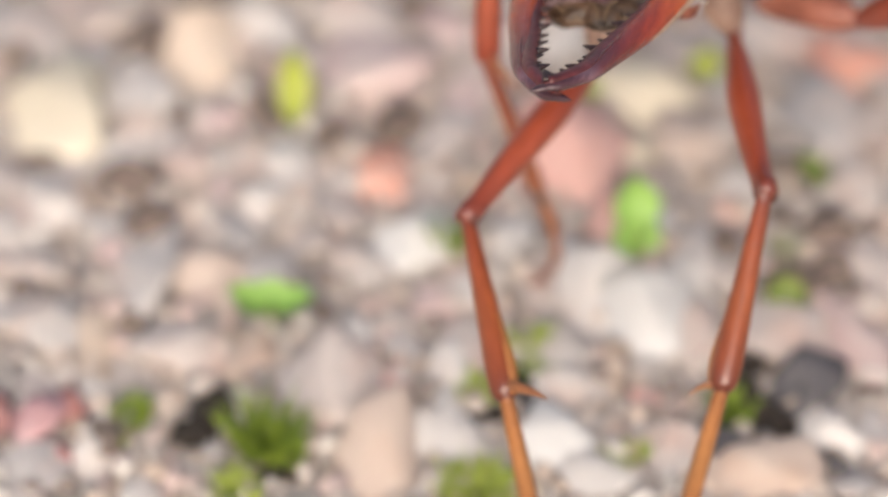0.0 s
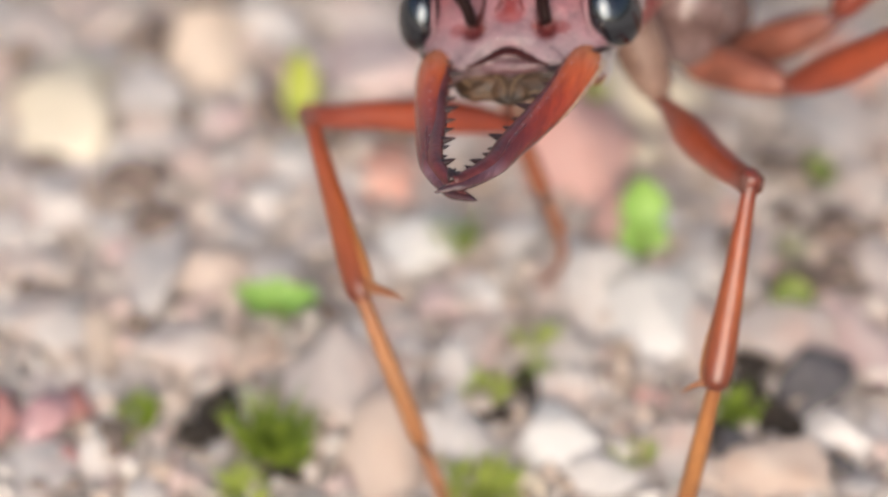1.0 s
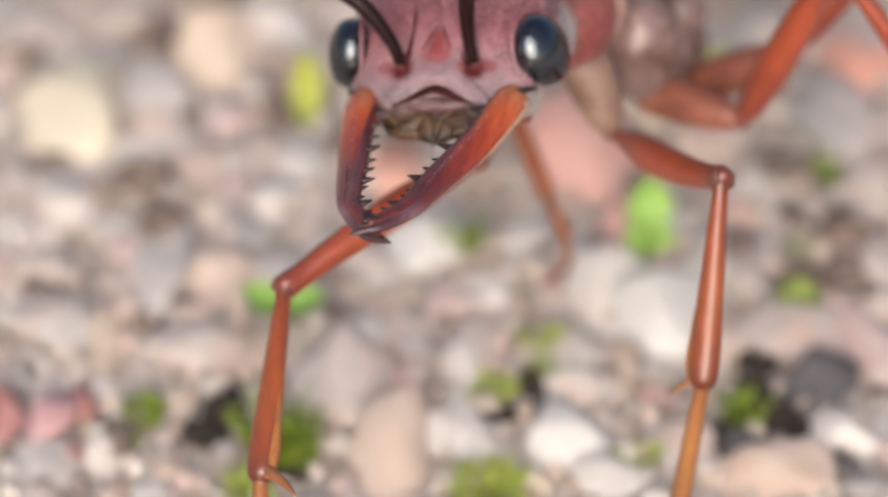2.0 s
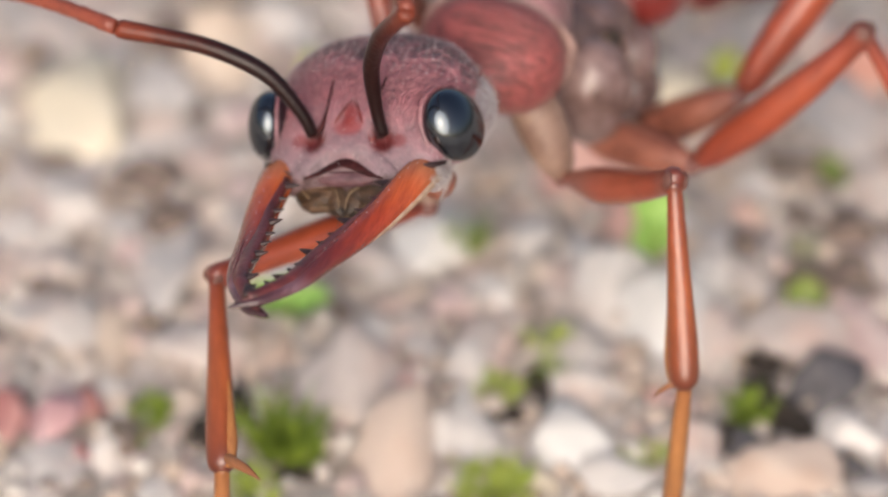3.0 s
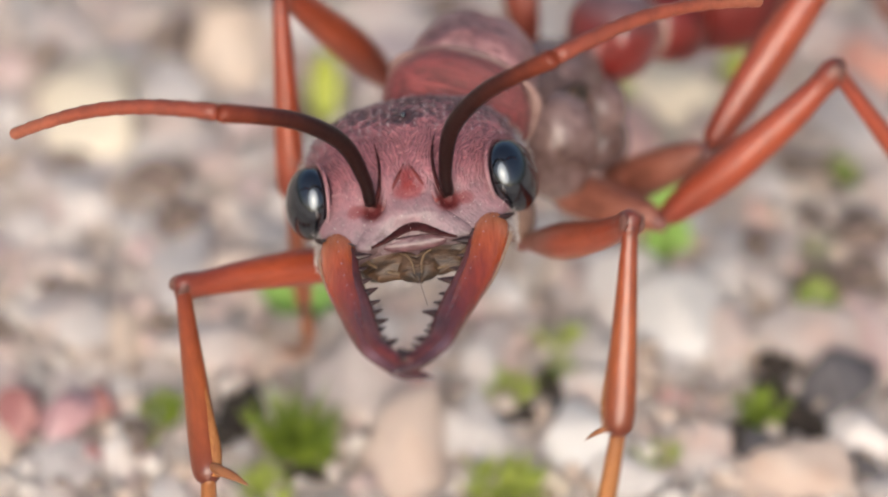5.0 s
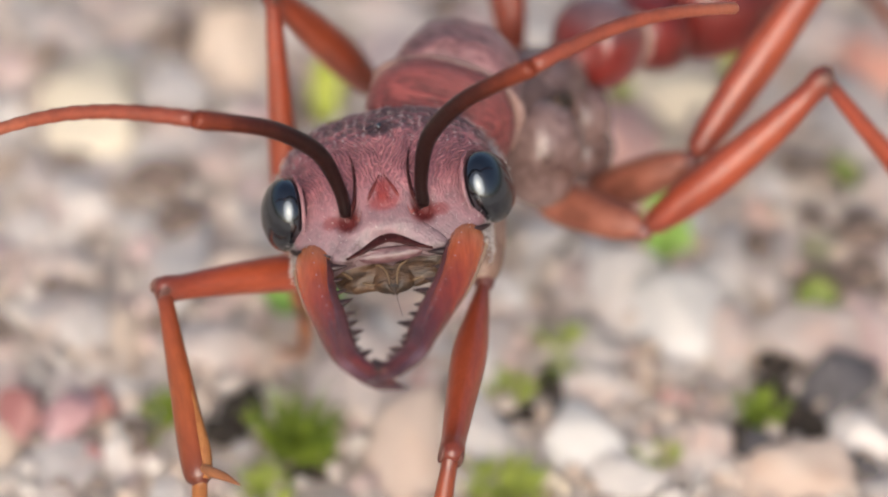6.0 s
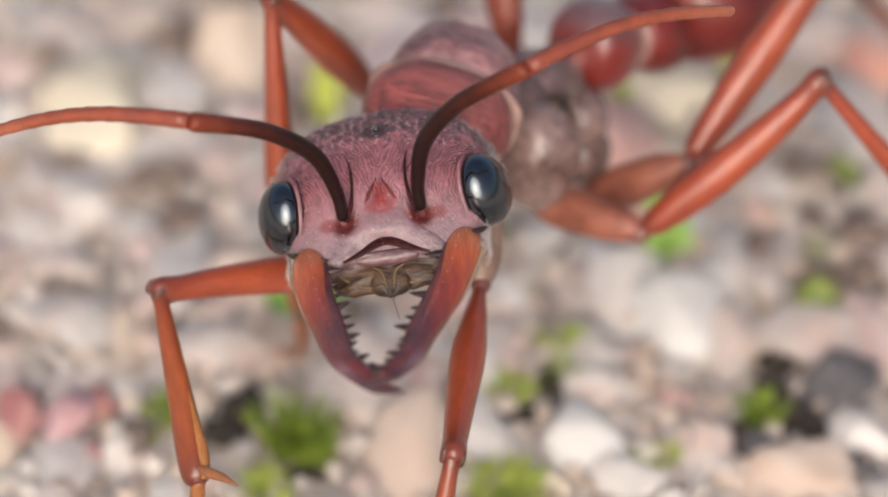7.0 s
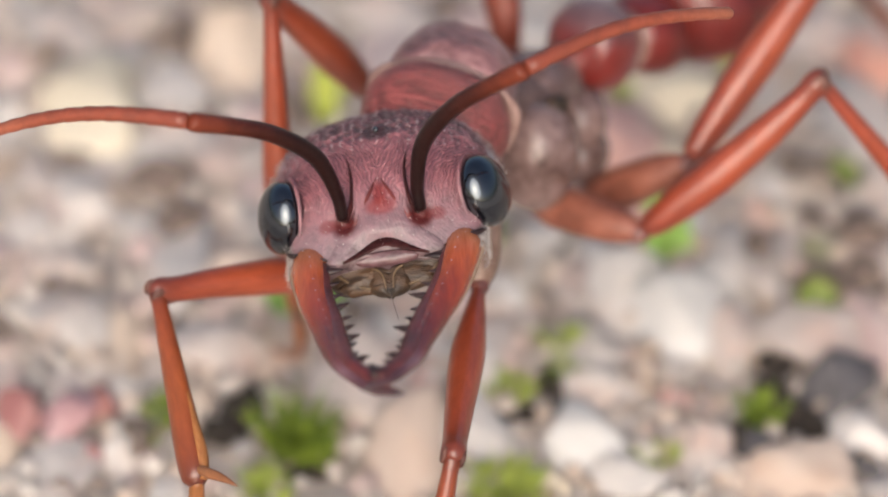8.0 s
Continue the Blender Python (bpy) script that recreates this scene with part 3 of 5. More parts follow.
def skull():
    bm = bmesh.new()
    hull(bm, [(-1.6, 1.1, -0.1, -0.5, -0.25), (-1.5, 1.32, 0.06, -0.6, -0.2), (-1.2, 1.52, 0.27, -0.8, -0.15), (-0.9, 1.62, 0.46, -0.95, -0.1), (-0.4, 1.74, 0.72, -1.1, -0.05), (0.1, 1.84, 0.88, -1.15, -0.12),
              (0.6, 1.83, 0.93, -1.1, -0.1), (1.0, 1.68, 0.88, -1.0, -0.05), (1.35, 1.36, 0.72, -0.85, 0.0), (1.62, 0.95, 0.42, -0.6, -0.1), (1.8, 0.4, 0.05, -0.35, -0.15)], 72, 9)
    for v in bm.verts:  # coarse wrinkles that run lengthwise, pitted towards the back
        x, y, z = v.co
        deep = min(max((y + 1.2) / 2.0, 0.1), 1.0)
        w = noise.noise(Vector((x * 5.5, y * 1.8, z * 4.0))) * 0.6 + noise.noise(Vector((x * 9, y * 7, z * 9 + 4))) * 0.5
        v.co += v.co.normalized() * (0.035 * deep * w)
    for v in bm.verts:  # furrows, ridges and sunken sockets between the eyes, and the arched front edge
        x, y, z = v.co
        if z > 0:
            for c in (-0.48, 0.48):
                v.co.z -= 0.13 * math.exp(-((x - c + 0.12 * (y + 0.4) * (1 if c < 0 else -1)) / 0.07) ** 2 - ((y + 0.45) / 0.4) ** 2)
                v.co.z -= 0.16 * math.exp(-((x - 1.3 * c) / 0.16) ** 2 - ((y + 0.95) / 0.17) ** 2)
            v.co.z += 0.12 * math.exp(-((abs(x) - 0.33) / 0.1) ** 2 - ((y + 0.65) / 0.42) ** 2)
            v.co.z += 0.1 * math.exp(-(x / 0.5) ** 2 - ((y + 1.2) / 0.22) ** 2)
        v.co.y += 0.24 * math.exp(-(x / 0.42) ** 2) * min(max((-1.25 - y) / 0.3, 0), 1)
    rnd = random.Random(3)
    crown = [v.co.copy() for v in bm.verts if v.co.y > 0.25 and v.co.z > 0.1]
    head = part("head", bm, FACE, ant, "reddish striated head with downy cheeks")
    # the beads' pale colour stands in for glints on the crown
    bm = bmesh.new()
    for p in rnd.sample(crown, 1100):
        k = rnd.uniform(0.01, 0.021)
        p = p + Vector((rnd.uniform(-0.04, 0.04), rnd.uniform(-0.04, 0.04), 0))
        bmesh.ops.create_icosphere(bm, subdivisions=1, radius=1, matrix=Matrix.Translation(p) @ Matrix.Diagonal((k * 0.8, k * 1.3, k * 0.9, 1)))
    tagged(part("crown_sculpture", bm, GRANULE, head, "beaded pale sculpture on the crown"), kind="stuff")
    for s in (1, -1):
        bm = bmesh.new()
        ball(bm, (s * 1.71, -0.43, 0.2), (0.66, 0.56, 0.39), 48, 32, Euler((0.31, s * 1.3, s * 0.06)).to_matrix().to_4x4())
        part("compound_eye", bm, EYE_BLACK, head, "glossy black compound eye")
        bm = bmesh.new()
        socket = Matrix.Translation((s * 1.71, -0.43, 0.2)) @ Euler((0.31, s * 1.3, s * 0.06)).to_matrix().to_4x4()
        ring = [socket @ Vector((0.67 * math.cos(q), 0.57 * math.sin(q), -0.16)) for q in np.linspace(0, 2 * math.pi, 25)]
        tube(bm, [(*p, 0.032, 0.032) for p in ring], 10, 3, (0.9, 0.1, 0.3))
        part("eye_rim", bm, FACE, head, "downy rim around the eye")
        bm = bmesh.new()
        tube(bm, [(s * 0.5, -1.08, 0.24, 0.05, 0.04), (s * 0.43, -0.95, 0.36, 0.07, 0.08), (s * 0.38, -0.72, 0.51, 0.06, 0.08), (s * 0.37, -0.42, 0.66, 0.04, 0.05), (s * 0.4, -0.1, 0.72, 0.015, 0.015)], 10, 5)
        part("frontal_ridge", bm, FACE, head, "dark red ridge beside the antenna socket")
        # a dark strip laid along the furrow sunk into the head
        bm = bmesh.new()
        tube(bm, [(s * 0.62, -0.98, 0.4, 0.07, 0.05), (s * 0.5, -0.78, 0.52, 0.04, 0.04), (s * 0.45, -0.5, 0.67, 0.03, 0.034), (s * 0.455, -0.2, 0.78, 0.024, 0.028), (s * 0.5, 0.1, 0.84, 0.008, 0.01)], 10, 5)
        part("frontal_groove_strip", bm, LOBE, head, "dark groove running up from the antenna socket")
        bm = bmesh.new()
        tube(bm, [(s * 0.48, -1.02, 0.36, 0.06, 0.03), (s * 0.34, -0.86, 0.48, 0.045, 0.03), (s * 0.17, -0.62, 0.63, 0.034, 0.028), (s * 0.04, -0.38, 0.725, 0.01, 0.01)], 8, 4)
        part("triangle_edge", bm, SOCKET, head, "dark red edge of the frontal triangle")
        bm = bmesh.new()
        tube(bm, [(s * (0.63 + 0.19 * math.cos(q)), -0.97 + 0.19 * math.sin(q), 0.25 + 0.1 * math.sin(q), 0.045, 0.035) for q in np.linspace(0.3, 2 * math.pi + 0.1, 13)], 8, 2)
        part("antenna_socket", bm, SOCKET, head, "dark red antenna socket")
        bm = bmesh.new()
        tube(bm, [(s * 1.66, -1.02, -0.12, 0.03, 0.03), (s * 1.56, -1.22, 0.0, 0.05, 0.05), (s * 1.4, -1.36, 0.08, 0.05, 0.05), (s * 1.18, -1.46, 0.1, 0.045, 0.04), (s * 0.98, -1.52, 0.06, 0.02, 0.02)], 10, 4)
        part("cheek_rim", bm, RIM, head, "dark rim above the jaw joint")
        bm = bmesh.new()
        ball(bm, (s * 1.45, -1.0, -0.32), (0.2, 0.46, 0.28), 22, 14)
        part("cheek", bm, CLYPEUS, head, "pale downy cheek beside the jaw")
        bm = bmesh.new()
        ball(bm, (s * 1.42, 0.4, -0.3), (0.56, 0.85, 0.62), 32, 20)
        for v in bm.verts:
            v.co += v.co.normalized() * (0.03 * noise.noise(v.co * 4))
        part("gena", bm, CLYPEUS, head, "silvery downy side of the head behind the eye")
        bm = bmesh.new()
        path = [(1.27, -1.15, -0.22, 0.27, 0.28), (1.29, -1.5, -0.1, 0.31, 0.29), (1.18, -2.45, 0.02, 0.285, 0.25), (0.99, -3.3, 0.17, 0.265, 0.21), (0.84, -4.05, 0.34, 0.225, 0.17), (0.64, -4.7, 0.5, 0.17, 0.12), (0.21, -5.28, 0.62 + 0.08 * s, 0.135, 0.095), (-0.04, -5.45, 0.67 + 0.1 * s, 0.095, 0.07), (-0.18, -5.54, 0.69 + 0.1 * s, 0.065, 0.05), (-0.32, -5.61, 0.7 + 0.1 * s, 0.008, 0.008)]
        shut = 0.09 if s > 0 else 0.0
        path = [(s * (x - shut * min(max(-1.2 - y, 0), max(5.9 + y, 0) * 1.9)), y, z, w, h) for x, y, z, w, h in path]
        tube(bm, path, 18, 5)
        part("mandible", bm, MANDIBLE, head, "long toothed red jaw with a dark tip")
        fine = spline(path, 12)
        bm = bmesh.new()
        edge = []
        for k in range(14, len(fine) - 24):
            r = fine[k]
            inner = Vector((0, 0, 1)).cross(Vector(fine[k + 1][:3]) - Vector(fine[k - 1][:3])).normalized()
            inner *= -1 if inner.x * s > 0 else 1
            edge.append((Vector(r[:3]) + inner * (r[3] * 0.55) + Vector((0, 0, 0.085)), inner))
        tube(bm, [(*c, 0.15 - 0.09 * (k / len(edge)) ** 4, 0.11 - 0.06 * (k / len(edge)) ** 4) for k, (c, q) in enumerate(edge) if k % 6 == 0], 12, 3)
        teeth = []
        for i, k in enumerate(range(2, len(edge) - 1, 5)):
            c, inner = edge[k]
            big = (rnd.uniform(0.36, 0.44) if i % 3 == 0 else rnd.uniform(0.25, 0.33)) * (1 - 0.3 * k / len(edge))
            teeth.append((c, c + inner * big + Vector((0, rnd.uniform(-0.07, 0.03), 0.03)), 0.1 if i % 3 == 0 else 0.075))
        part("jaw_blade", bm, BLADE, head, "dark serrated inner edge of the jaw")
        for a, b, r in teeth:
            bm = bmesh.new()
            mid = a.lerp(b, 0.55) + Vector((0, -0.012, 0.01))
            tube(bm, [(*a, r, r * 0.8), (*mid, r * 0.62, r * 0.5), (*b, 0.01, 0.01)], 8, 3)
            part("tooth", bm, RIM, head)
        bm = bmesh.new()
        for k in range(4, len(fine) - 26, 4):
            r = fine[k]
            ball(bm, (r[0] - s * r[3] * 0.12, r[1], r[2] + r[4] * 0.98), (0.013, 0.02, 0.009), 8, 6)
        tips = bm
        bm = bmesh.new()
        rim = [r for r in fine if -3.1 < r[1] < -1.25][::4]
        tube(bm, [(r[0] + s * r[3] * 0.9, r[1], r[2] - 0.07, 0.085 * (1 - i / len(rim)) + 0.016, 0.07) for i, r in enumerate(rim)], 8, 2)
        part("jaw_fringe", bm, FRINGE, head, "pale fringe along the outer edge of the jaw")
        # raised dark strips that draw the lengthwise grooves
        for shift, a, b in ((-0.1, 40, 22), (0.3, 52, 20)):
            bm = bmesh.new()
            line = fine[a:len(fine) - b:5]
            tube(bm, [(r[0] - s * r[3] * shift, r[1], r[2] + r[4] * (0.99 - 0.9 * shift * shift), 0.022 * math.sin(math.pi * (i + 0.4) / len(line)) + 0.004, 0.02) for i, r in enumerate(line)], 8, 2)
            part("jaw_groove_strip", bm, BLADE, head, "dark lengthwise groove on the jaw")
        bm = tips
        part("pore_row", bm, CREAM, head, "row of pale pores along the jaw")
    bm = bmesh.new()
    tube(bm, [(0, -1.0, 0.37, 0.2, 0.02), (0, -0.9, 0.44, 0.2, 0.035), (0, -0.68, 0.575, 0.12, 0.035), (0, -0.42, 0.68, 0.02, 0.01)], 14, 5)
    part("frontal_triangle", bm, FACE, head, "bright red triangle between the antennae")
    bm = bmesh.new()
    hull(bm, [(-1.6, 0.8, 0.05, -0.2, -0.05), (-1.52, 0.98, 0.11, -0.2, -0.02), (-1.3, 0.9, 0.26, -0.1, 0.05), (-1.08, 0.6, 0.34, 0.0, 0.15), (-0.92, 0.3, 0.36, 0.1, 0.2)], 40, 6)
    for v in bm.verts:
        x, y, z = v.co
        v.co.y += 0.26 * math.exp(-(x / 0.42) ** 2) * min(max((-1.25 - y) / 0.3, 0), 1)
        v.co.z += 0.05 * noise.noise(v.co * 2.5)
    part("clypeus", bm, FACE, head, "pinkish downy face plate above the jaws")
    bm = bmesh.new()
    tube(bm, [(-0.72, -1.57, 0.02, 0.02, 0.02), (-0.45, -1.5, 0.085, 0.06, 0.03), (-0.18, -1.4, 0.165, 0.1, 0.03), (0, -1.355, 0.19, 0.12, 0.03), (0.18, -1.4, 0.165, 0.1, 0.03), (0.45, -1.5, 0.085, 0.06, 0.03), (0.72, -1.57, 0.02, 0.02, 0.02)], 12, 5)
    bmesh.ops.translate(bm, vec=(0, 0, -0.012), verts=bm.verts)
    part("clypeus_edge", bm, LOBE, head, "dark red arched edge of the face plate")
    bm = bmesh.new()
    hull(bm, [(-1.58, 0.2, -0.09, -0.16, -0.12), (-1.56, 0.42, -0.04, -0.19, -0.11), (-1.52, 0.55, 0.0, -0.2, -0.06), (-1.44, 0.5, 0.05, -0.2, -0.05)], 24, 4)
    part("labrum", bm, LIP, head, "glossy pale pink upper lip")
    for s in (1, -1):
        bm = bmesh.new()
        hull(bm, [(-1.84, 0.16, -0.42, -0.52, -0.47), (-1.76, 0.36, -0.33, -0.6, -0.46), (-1.64, 0.46, -0.23, -0.66, -0.44), (-1.52, 0.5, -0.13, -0.7, -0.42), (-1.36, 0.52, -0.06, -0.7, -0.4)], 28, 7)
        for v in bm.verts:
            v.co += Vector((s * 0.52, 0, 0.035 * math.sin(v.co.y * 17 + s * v.co.x * 5))) + Vector((1, 1, 1)) * (0.04 * noise.noise(v.co * 4 + Vector((s, 0, 0))))
        part("maxilla", bm, MOUTH, head, "wrinkled brown mouthpart")
        bm = bmesh.new()
        tube(bm, [(s * 0.95, -1.46, -0.2, 0.02, 0.02), (s * 0.72, -1.68, -0.3, 0.03, 0.025), (s * 0.45, -1.8, -0.38, 0.028, 0.022), (s * 0.22, -1.84, -0.4, 0.012, 0.012)], 10, 4)
        part("maxilla_edge", bm, PALE_MOUTH, head, "golden edge of the mouthpart")
        bm = bmesh.new()
        tube(bm, [(s * 0.26, -1.6, -0.16, 0.014, 0.014), (s * 0.14, -1.68, -0.18, 0.018, 0.016), (s * 0.08, -1.8, -0.24, 0.016, 0.014), (s * 0.06, -1.96, -0.34, 0.008, 0.008)], 8, 4)
        part("labial_palp", bm, PALE_MOUTH, head, "small pale mouth feeler")
        bm = bmesh.new()
        ball(bm, (s * 1.15, -0.6, -0.9), (0.3, 0.36, 0.3), 16, 12)
        part("palp", bm, HIPS, head, "rounded brown palp base")
    bm = bmesh.new()
    hull(bm, [(-1.98, 0.1, -0.4, -0.5, -0.46), (-1.9, 0.28, -0.32, -0.58, -0.45), (-1.78, 0.36, -0.24, -0.62, -0.44), (-1.6, 0.4, -0.16, -0.66, -0.42)], 24, 6)
    for v in bm.verts:
        v.co.z -= 0.09 * math.exp(-(v.co.x / 0.05) ** 2) * (v.co.z > -0.5)
    part("labium", bm, MOUTH, head, "brown cleft lower lip")
    bm = bmesh.new()
    tube(bm, [(0.0, -1.95, -0.4, 0.008, 0.008), (0.05, -2.3, -0.36, 0.006, 0.006), (0.13, -2.75, -0.36, 0.003, 0.003)], 5, 4)
    part("mouth_bristle", bm, RIM, head, "single long dark bristle below the mouth")
    bm = bmesh.new()
    ball(bm, (0.02, 0.62, 0.955), (0.05, 0.06, 0.05), 14, 10)
    part("ocellus", bm, EYE_BLACK, head, "tiny glossy simple eye on the crown")
    bm = bmesh.new()
    for i in range(700):
        q, y = rnd.uniform(-0.35, math.pi + 0.35), rnd.uniform(-1.5, 1.5)
        w = 1.68 if y < 0.6 else 1.68 - 0.45 * (y - 0.6)
        h = 0.2 + 0.7 * min(1, (y + 1.6) / 1.6) - (0.25 * max(0, y - 1.0))
        a = Vector((w * math.cos(q), y, (h if math.sin(q) > 0 else 0.8) * math.sin(q)))
        out = Vector((math.cos(q), rnd.uniform(-0.9, 0.3), math.sin(q) + 0.3)).normalized()
        cone(bm, a, a + out * rnd.uniform(0.03, 0.075), 0.0035, 3)
    for i in range(500):
        s, q, u = rnd.choice((-1, 1)), rnd.uniform(-0.9, 0.9), rnd.uniform(-0.2, 1.0)
        n = Vector((s * math.cos(q) * math.cos(u), math.sin(q), math.sin(u)))
        a = Vector((s * 1.42, 0.4, -0.3)) + Vector((n.x * 0.56, n.y * 0.85, n.z * 0.62))
        cone(bm, a, a + (n + Vector((0, -0.5, 0.2))) * rnd.uniform(0.05, 0.13), 0.006, 3)
    for i in range(900):  # white tufts round the jaw joints and along the cheeks
        s, q, u = rnd.choice((-1, 1)), rnd.uniform(-1.2, 1.2), rnd.uniform(0, 1)
        a = Vector((s * (1.47 + 0.2 * math.cos(q)), -0.7 - 0.85 * u, -0.3 + 0.28 * math.sin(q)))
        cone(bm, a, a + Vector((s * rnd.uniform(0.2, 1), rnd.uniform(-1, 0.1), rnd.uniform(-0.8, 0.6))).normalized() * rnd.uniform(0.03, 0.11), 0.0045, 3)
    tagged(part("setae", bm, HAIR, head, "fine pale hairs"), kind="stuff")
    return head


def scape():
    bm = bmesh.new()
    tube(bm, [(0, 0, 0, 0.1, 0.1), (0, 0.4, 0.3, 0.115, 0.115), (0, 1.2, 0.62, 0.145, 0.145), (0, 2.2, 0.55, 0.15, 0.15), (0, 3.1, 0.25, 0.155, 0.155), (0, 3.65, 0.03, 0.165, 0.165), (0, 3.76, 0, 0.1, 0.1)], 12, 5)
    return bm


def flagellum():
    bm = bmesh.new()
    rows = []
    for i in range(11):
        y0, y1 = 4.2 * i / 11, 4.2 * (i + 1) / 11
        bend = lambda y: 0.28 * math.sin(math.pi * y / 4.2)
        w = 0.145 - 0.004 * i
        rows += [(0, y0 + 0.03, bend(y0 + 0.03), w * 0.92, w * 0.92), (0, y1 - 0.05, bend(y1 - 0.05), w, w)]
    rows.append((0, 4.22, 0, 0.03, 0.03))
    tube(bm, rows, 12, 2)
    return bm


def femur(l, k, sag, slim):
    """A thigh of length l, k times as stout as usual, that hangs by sag in its middle; slim: how thin its base is."""
    bm = bmesh.new()
    rows = [(0, 0.02, 0, 0.09, 0.09), (0, 0.14, 0, 0.18 * slim, 0.18 * slim), (0, 0.3, 0.01, 0.2 * k * slim, 0.21 * k * slim), (0, l * 0.2, 0.03, 0.25 * k * (0.5 + 0.5 * slim), 0.28 * k * (0.5 + 0.5 * slim)), (0, l * 0.4, 0.04, 0.285 * k, 0.31 * k),
            (0, l * 0.7, 0.02, 0.235 * k, 0.26 * k), (0, l * 0.9, 0, 0.205 + 0.05 * (k - 1), 0.225 + 0.05 * (k - 1)), (0, l, 0, 0.21, 0.24), (0, l + 0.14, -0.04, 0.07, 0.07)]
    tube(bm, [(x, y, z - sag * math.sin(math.pi * min(max(y / l, 0), 1)), w, h) for x, y, z, w, h in rows], 18, 6)
    return bm


def tibia(l):
    bm = bmesh.new()
    tube(bm, [(0, -0.12, 0, 0.07, 0.07), (0, 0.06, 0, 0.15, 0.16), (0, 0.25, 0, 0.135, 0.145), (0, l * 0.25, 0, 0.17, 0.165), (0, l * 0.55, 0, 0.225, 0.205), (0, l * 0.82, 0, 0.272, 0.24), (0, l * 0.97, 0, 0.25, 0.23), (0, l + 0.08, 0, 0.12, 0.12)], 18, 6)
    return bm


def trochanter():
    bm = bmesh.new()
    tube(bm, [(0, -0.22, 0, 0.08, 0.08), (0, -0.1, 0, 0.17, 0.17), (0, 0.04, 0, 0.165, 0.17), (0, 0.12, 0, 0.12, 0.12), (0, 0.2, 0, 0.08, 0.08)], 16, 4)
    return bm


def knee_lobe(l, s):
    """One of the two lobes that hold the shin at the knee."""
    bm = bmesh.new()
    ball(bm, (s * 0.155, l + 0.03, 0.0), (0.06, 0.15, 0.16), 14, 10)
    return bm


def tarsus(l, k, sway=0.0):
    """A foot of five joints; sway: how far it bows to one side."""
    bm = bmesh.new()
    rows = [(0, -0.05, 0, 0.07, 0.07)]
    for a, b, w in ((0.0, 0.5, 0.18), (0.5, 0.68, 0.14), (0.68, 0.8, 0.12), (0.8, 0.88, 0.1), (0.88, 1.0, 0.09)):
        rows += [(0, l * a + 0.06, 0, w * 0.72 * k, w * 0.72 * k), (0, l * b - 0.05, 0, w * k, w * k)]
    rows.append((0, l, 0, 0.03, 0.03))
    tube(bm, [(-sway * math.sin(math.pi * min(max(r[1] / l, 0), 1) ** 2), *r[1:]) for r in rows], 12, 2)
    return bm


def claws(l):
    bm = bmesh.new()
    for s in (1, -1):
        tube(bm, [(0, l - 0.05, 0, 0.03, 0.03), (s * 0.1, l + 0.12, 0.04, 0.03, 0.03), (s * 0.2, l + 0.2, -0.04, 0.006, 0.006)], 6, 3)
    return bm


def coxa(l, k):
    bm = bmesh.new()
    tube(bm, [(0, -0.2, 0, 0.3 * k, 0.3 * k), (0, 0.2, 0, 0.46 * k, 0.46 * k), (0, l * 0.55, 0, 0.44 * k, 0.44 * k), (0, l * 0.85, 0, 0.33 * k, 0.33 * k), (0, l + 0.02, 0, 0.14, 0.14)], 16, 5)
    return bm


def legs():
    made = {}
    for leg in HIP:
        f, t, q = LENGTH[leg]
        c = (Vector(HIP[leg]) - Vector(ROOT[leg])).length
        made[leg] = [part("coxa", coxa(c, 0.98 if leg[1] == "F" else 0.85), *((COXA, ant, "pale brown swollen leg base") if leg[1] == "F" else (HIPS, ant, "reddish tapered leg base"))), part("femur", femur(f, STOUT[leg], SAG[leg], 0.66 if leg[1] == "F" else 1.0), LEG, ant), part("tibia", tibia(t), TIBIA if leg[1] == "F" else LEG, ant), part("tarsus", *((tarsus(q, 1.0), TARSUS, ant, "honey-coloured jointed foot") if leg[1] == "F" else (tarsus(q, 1.0, 0.85 if leg == "RM" else 0.0), RED_TARSUS, ant, "reddish jointed foot")))]
        part("trochanter", trochanter(), TROCHANTER, made[leg][1], "dark red ring at the base of the thigh")
        for s in (1, -1):
            part("knee_lobe", knee_lobe(f, s), KNEE, made[leg][1], "dark lobe of the knee joint")
        bm = bmesh.new()
        s = 1 if leg[0] == "L" else -1
        tube(bm, [(s * 0.08, t - 0.2, 0.08, 0.07, 0.06), (s * 0.36, t + 0.02, 0.13, 0.09, 0.06), (s * 0.62, t + 0.22, 0.12, 0.07, 0.05), (s * 0.86, t + 0.46, 0.08, 0.012, 0.012)], 8, 4)
        if leg == "LF":
            bmesh.ops.scale(bm, vec=(0.62, 0.5, 1), verts=bm.verts, space=Matrix.Translation((-s * 0.1, -t, 0)))
        part("spur", bm, TARSUS, made[leg][2], "curved tibial spur")
        if leg[1] == "F":
            bm = bmesh.new()
            tube(bm, [(s * 0.14, t * 0.4, 0.03, 0.02, 0.02), (s * 0.2, t * 0.65, 0.02, 0.06, 0.07), (s * 0.24, t * 0.88, 0.02, 0.1, 0.11), (s * 0.19, t + 0.04, 0.03, 0.07, 0.07)], 8, 4)
            part("tibial_brush", bm, HONEY, made[leg][2], "golden brush of hairs along the shin")
        part("claws", claws(q), TARSUS, made[leg][3])
    return made


trunk()
head = skull()
FEELERS = {}
for side in ("R", "L"):
    FEELERS[side] = (part("scape", scape(), SCAPE, head, "dark curved antenna base"), part("flagellum", flagellum(), FLAGELLUM, head, "reddish jointed antenna whip"))
LEGS = legs()

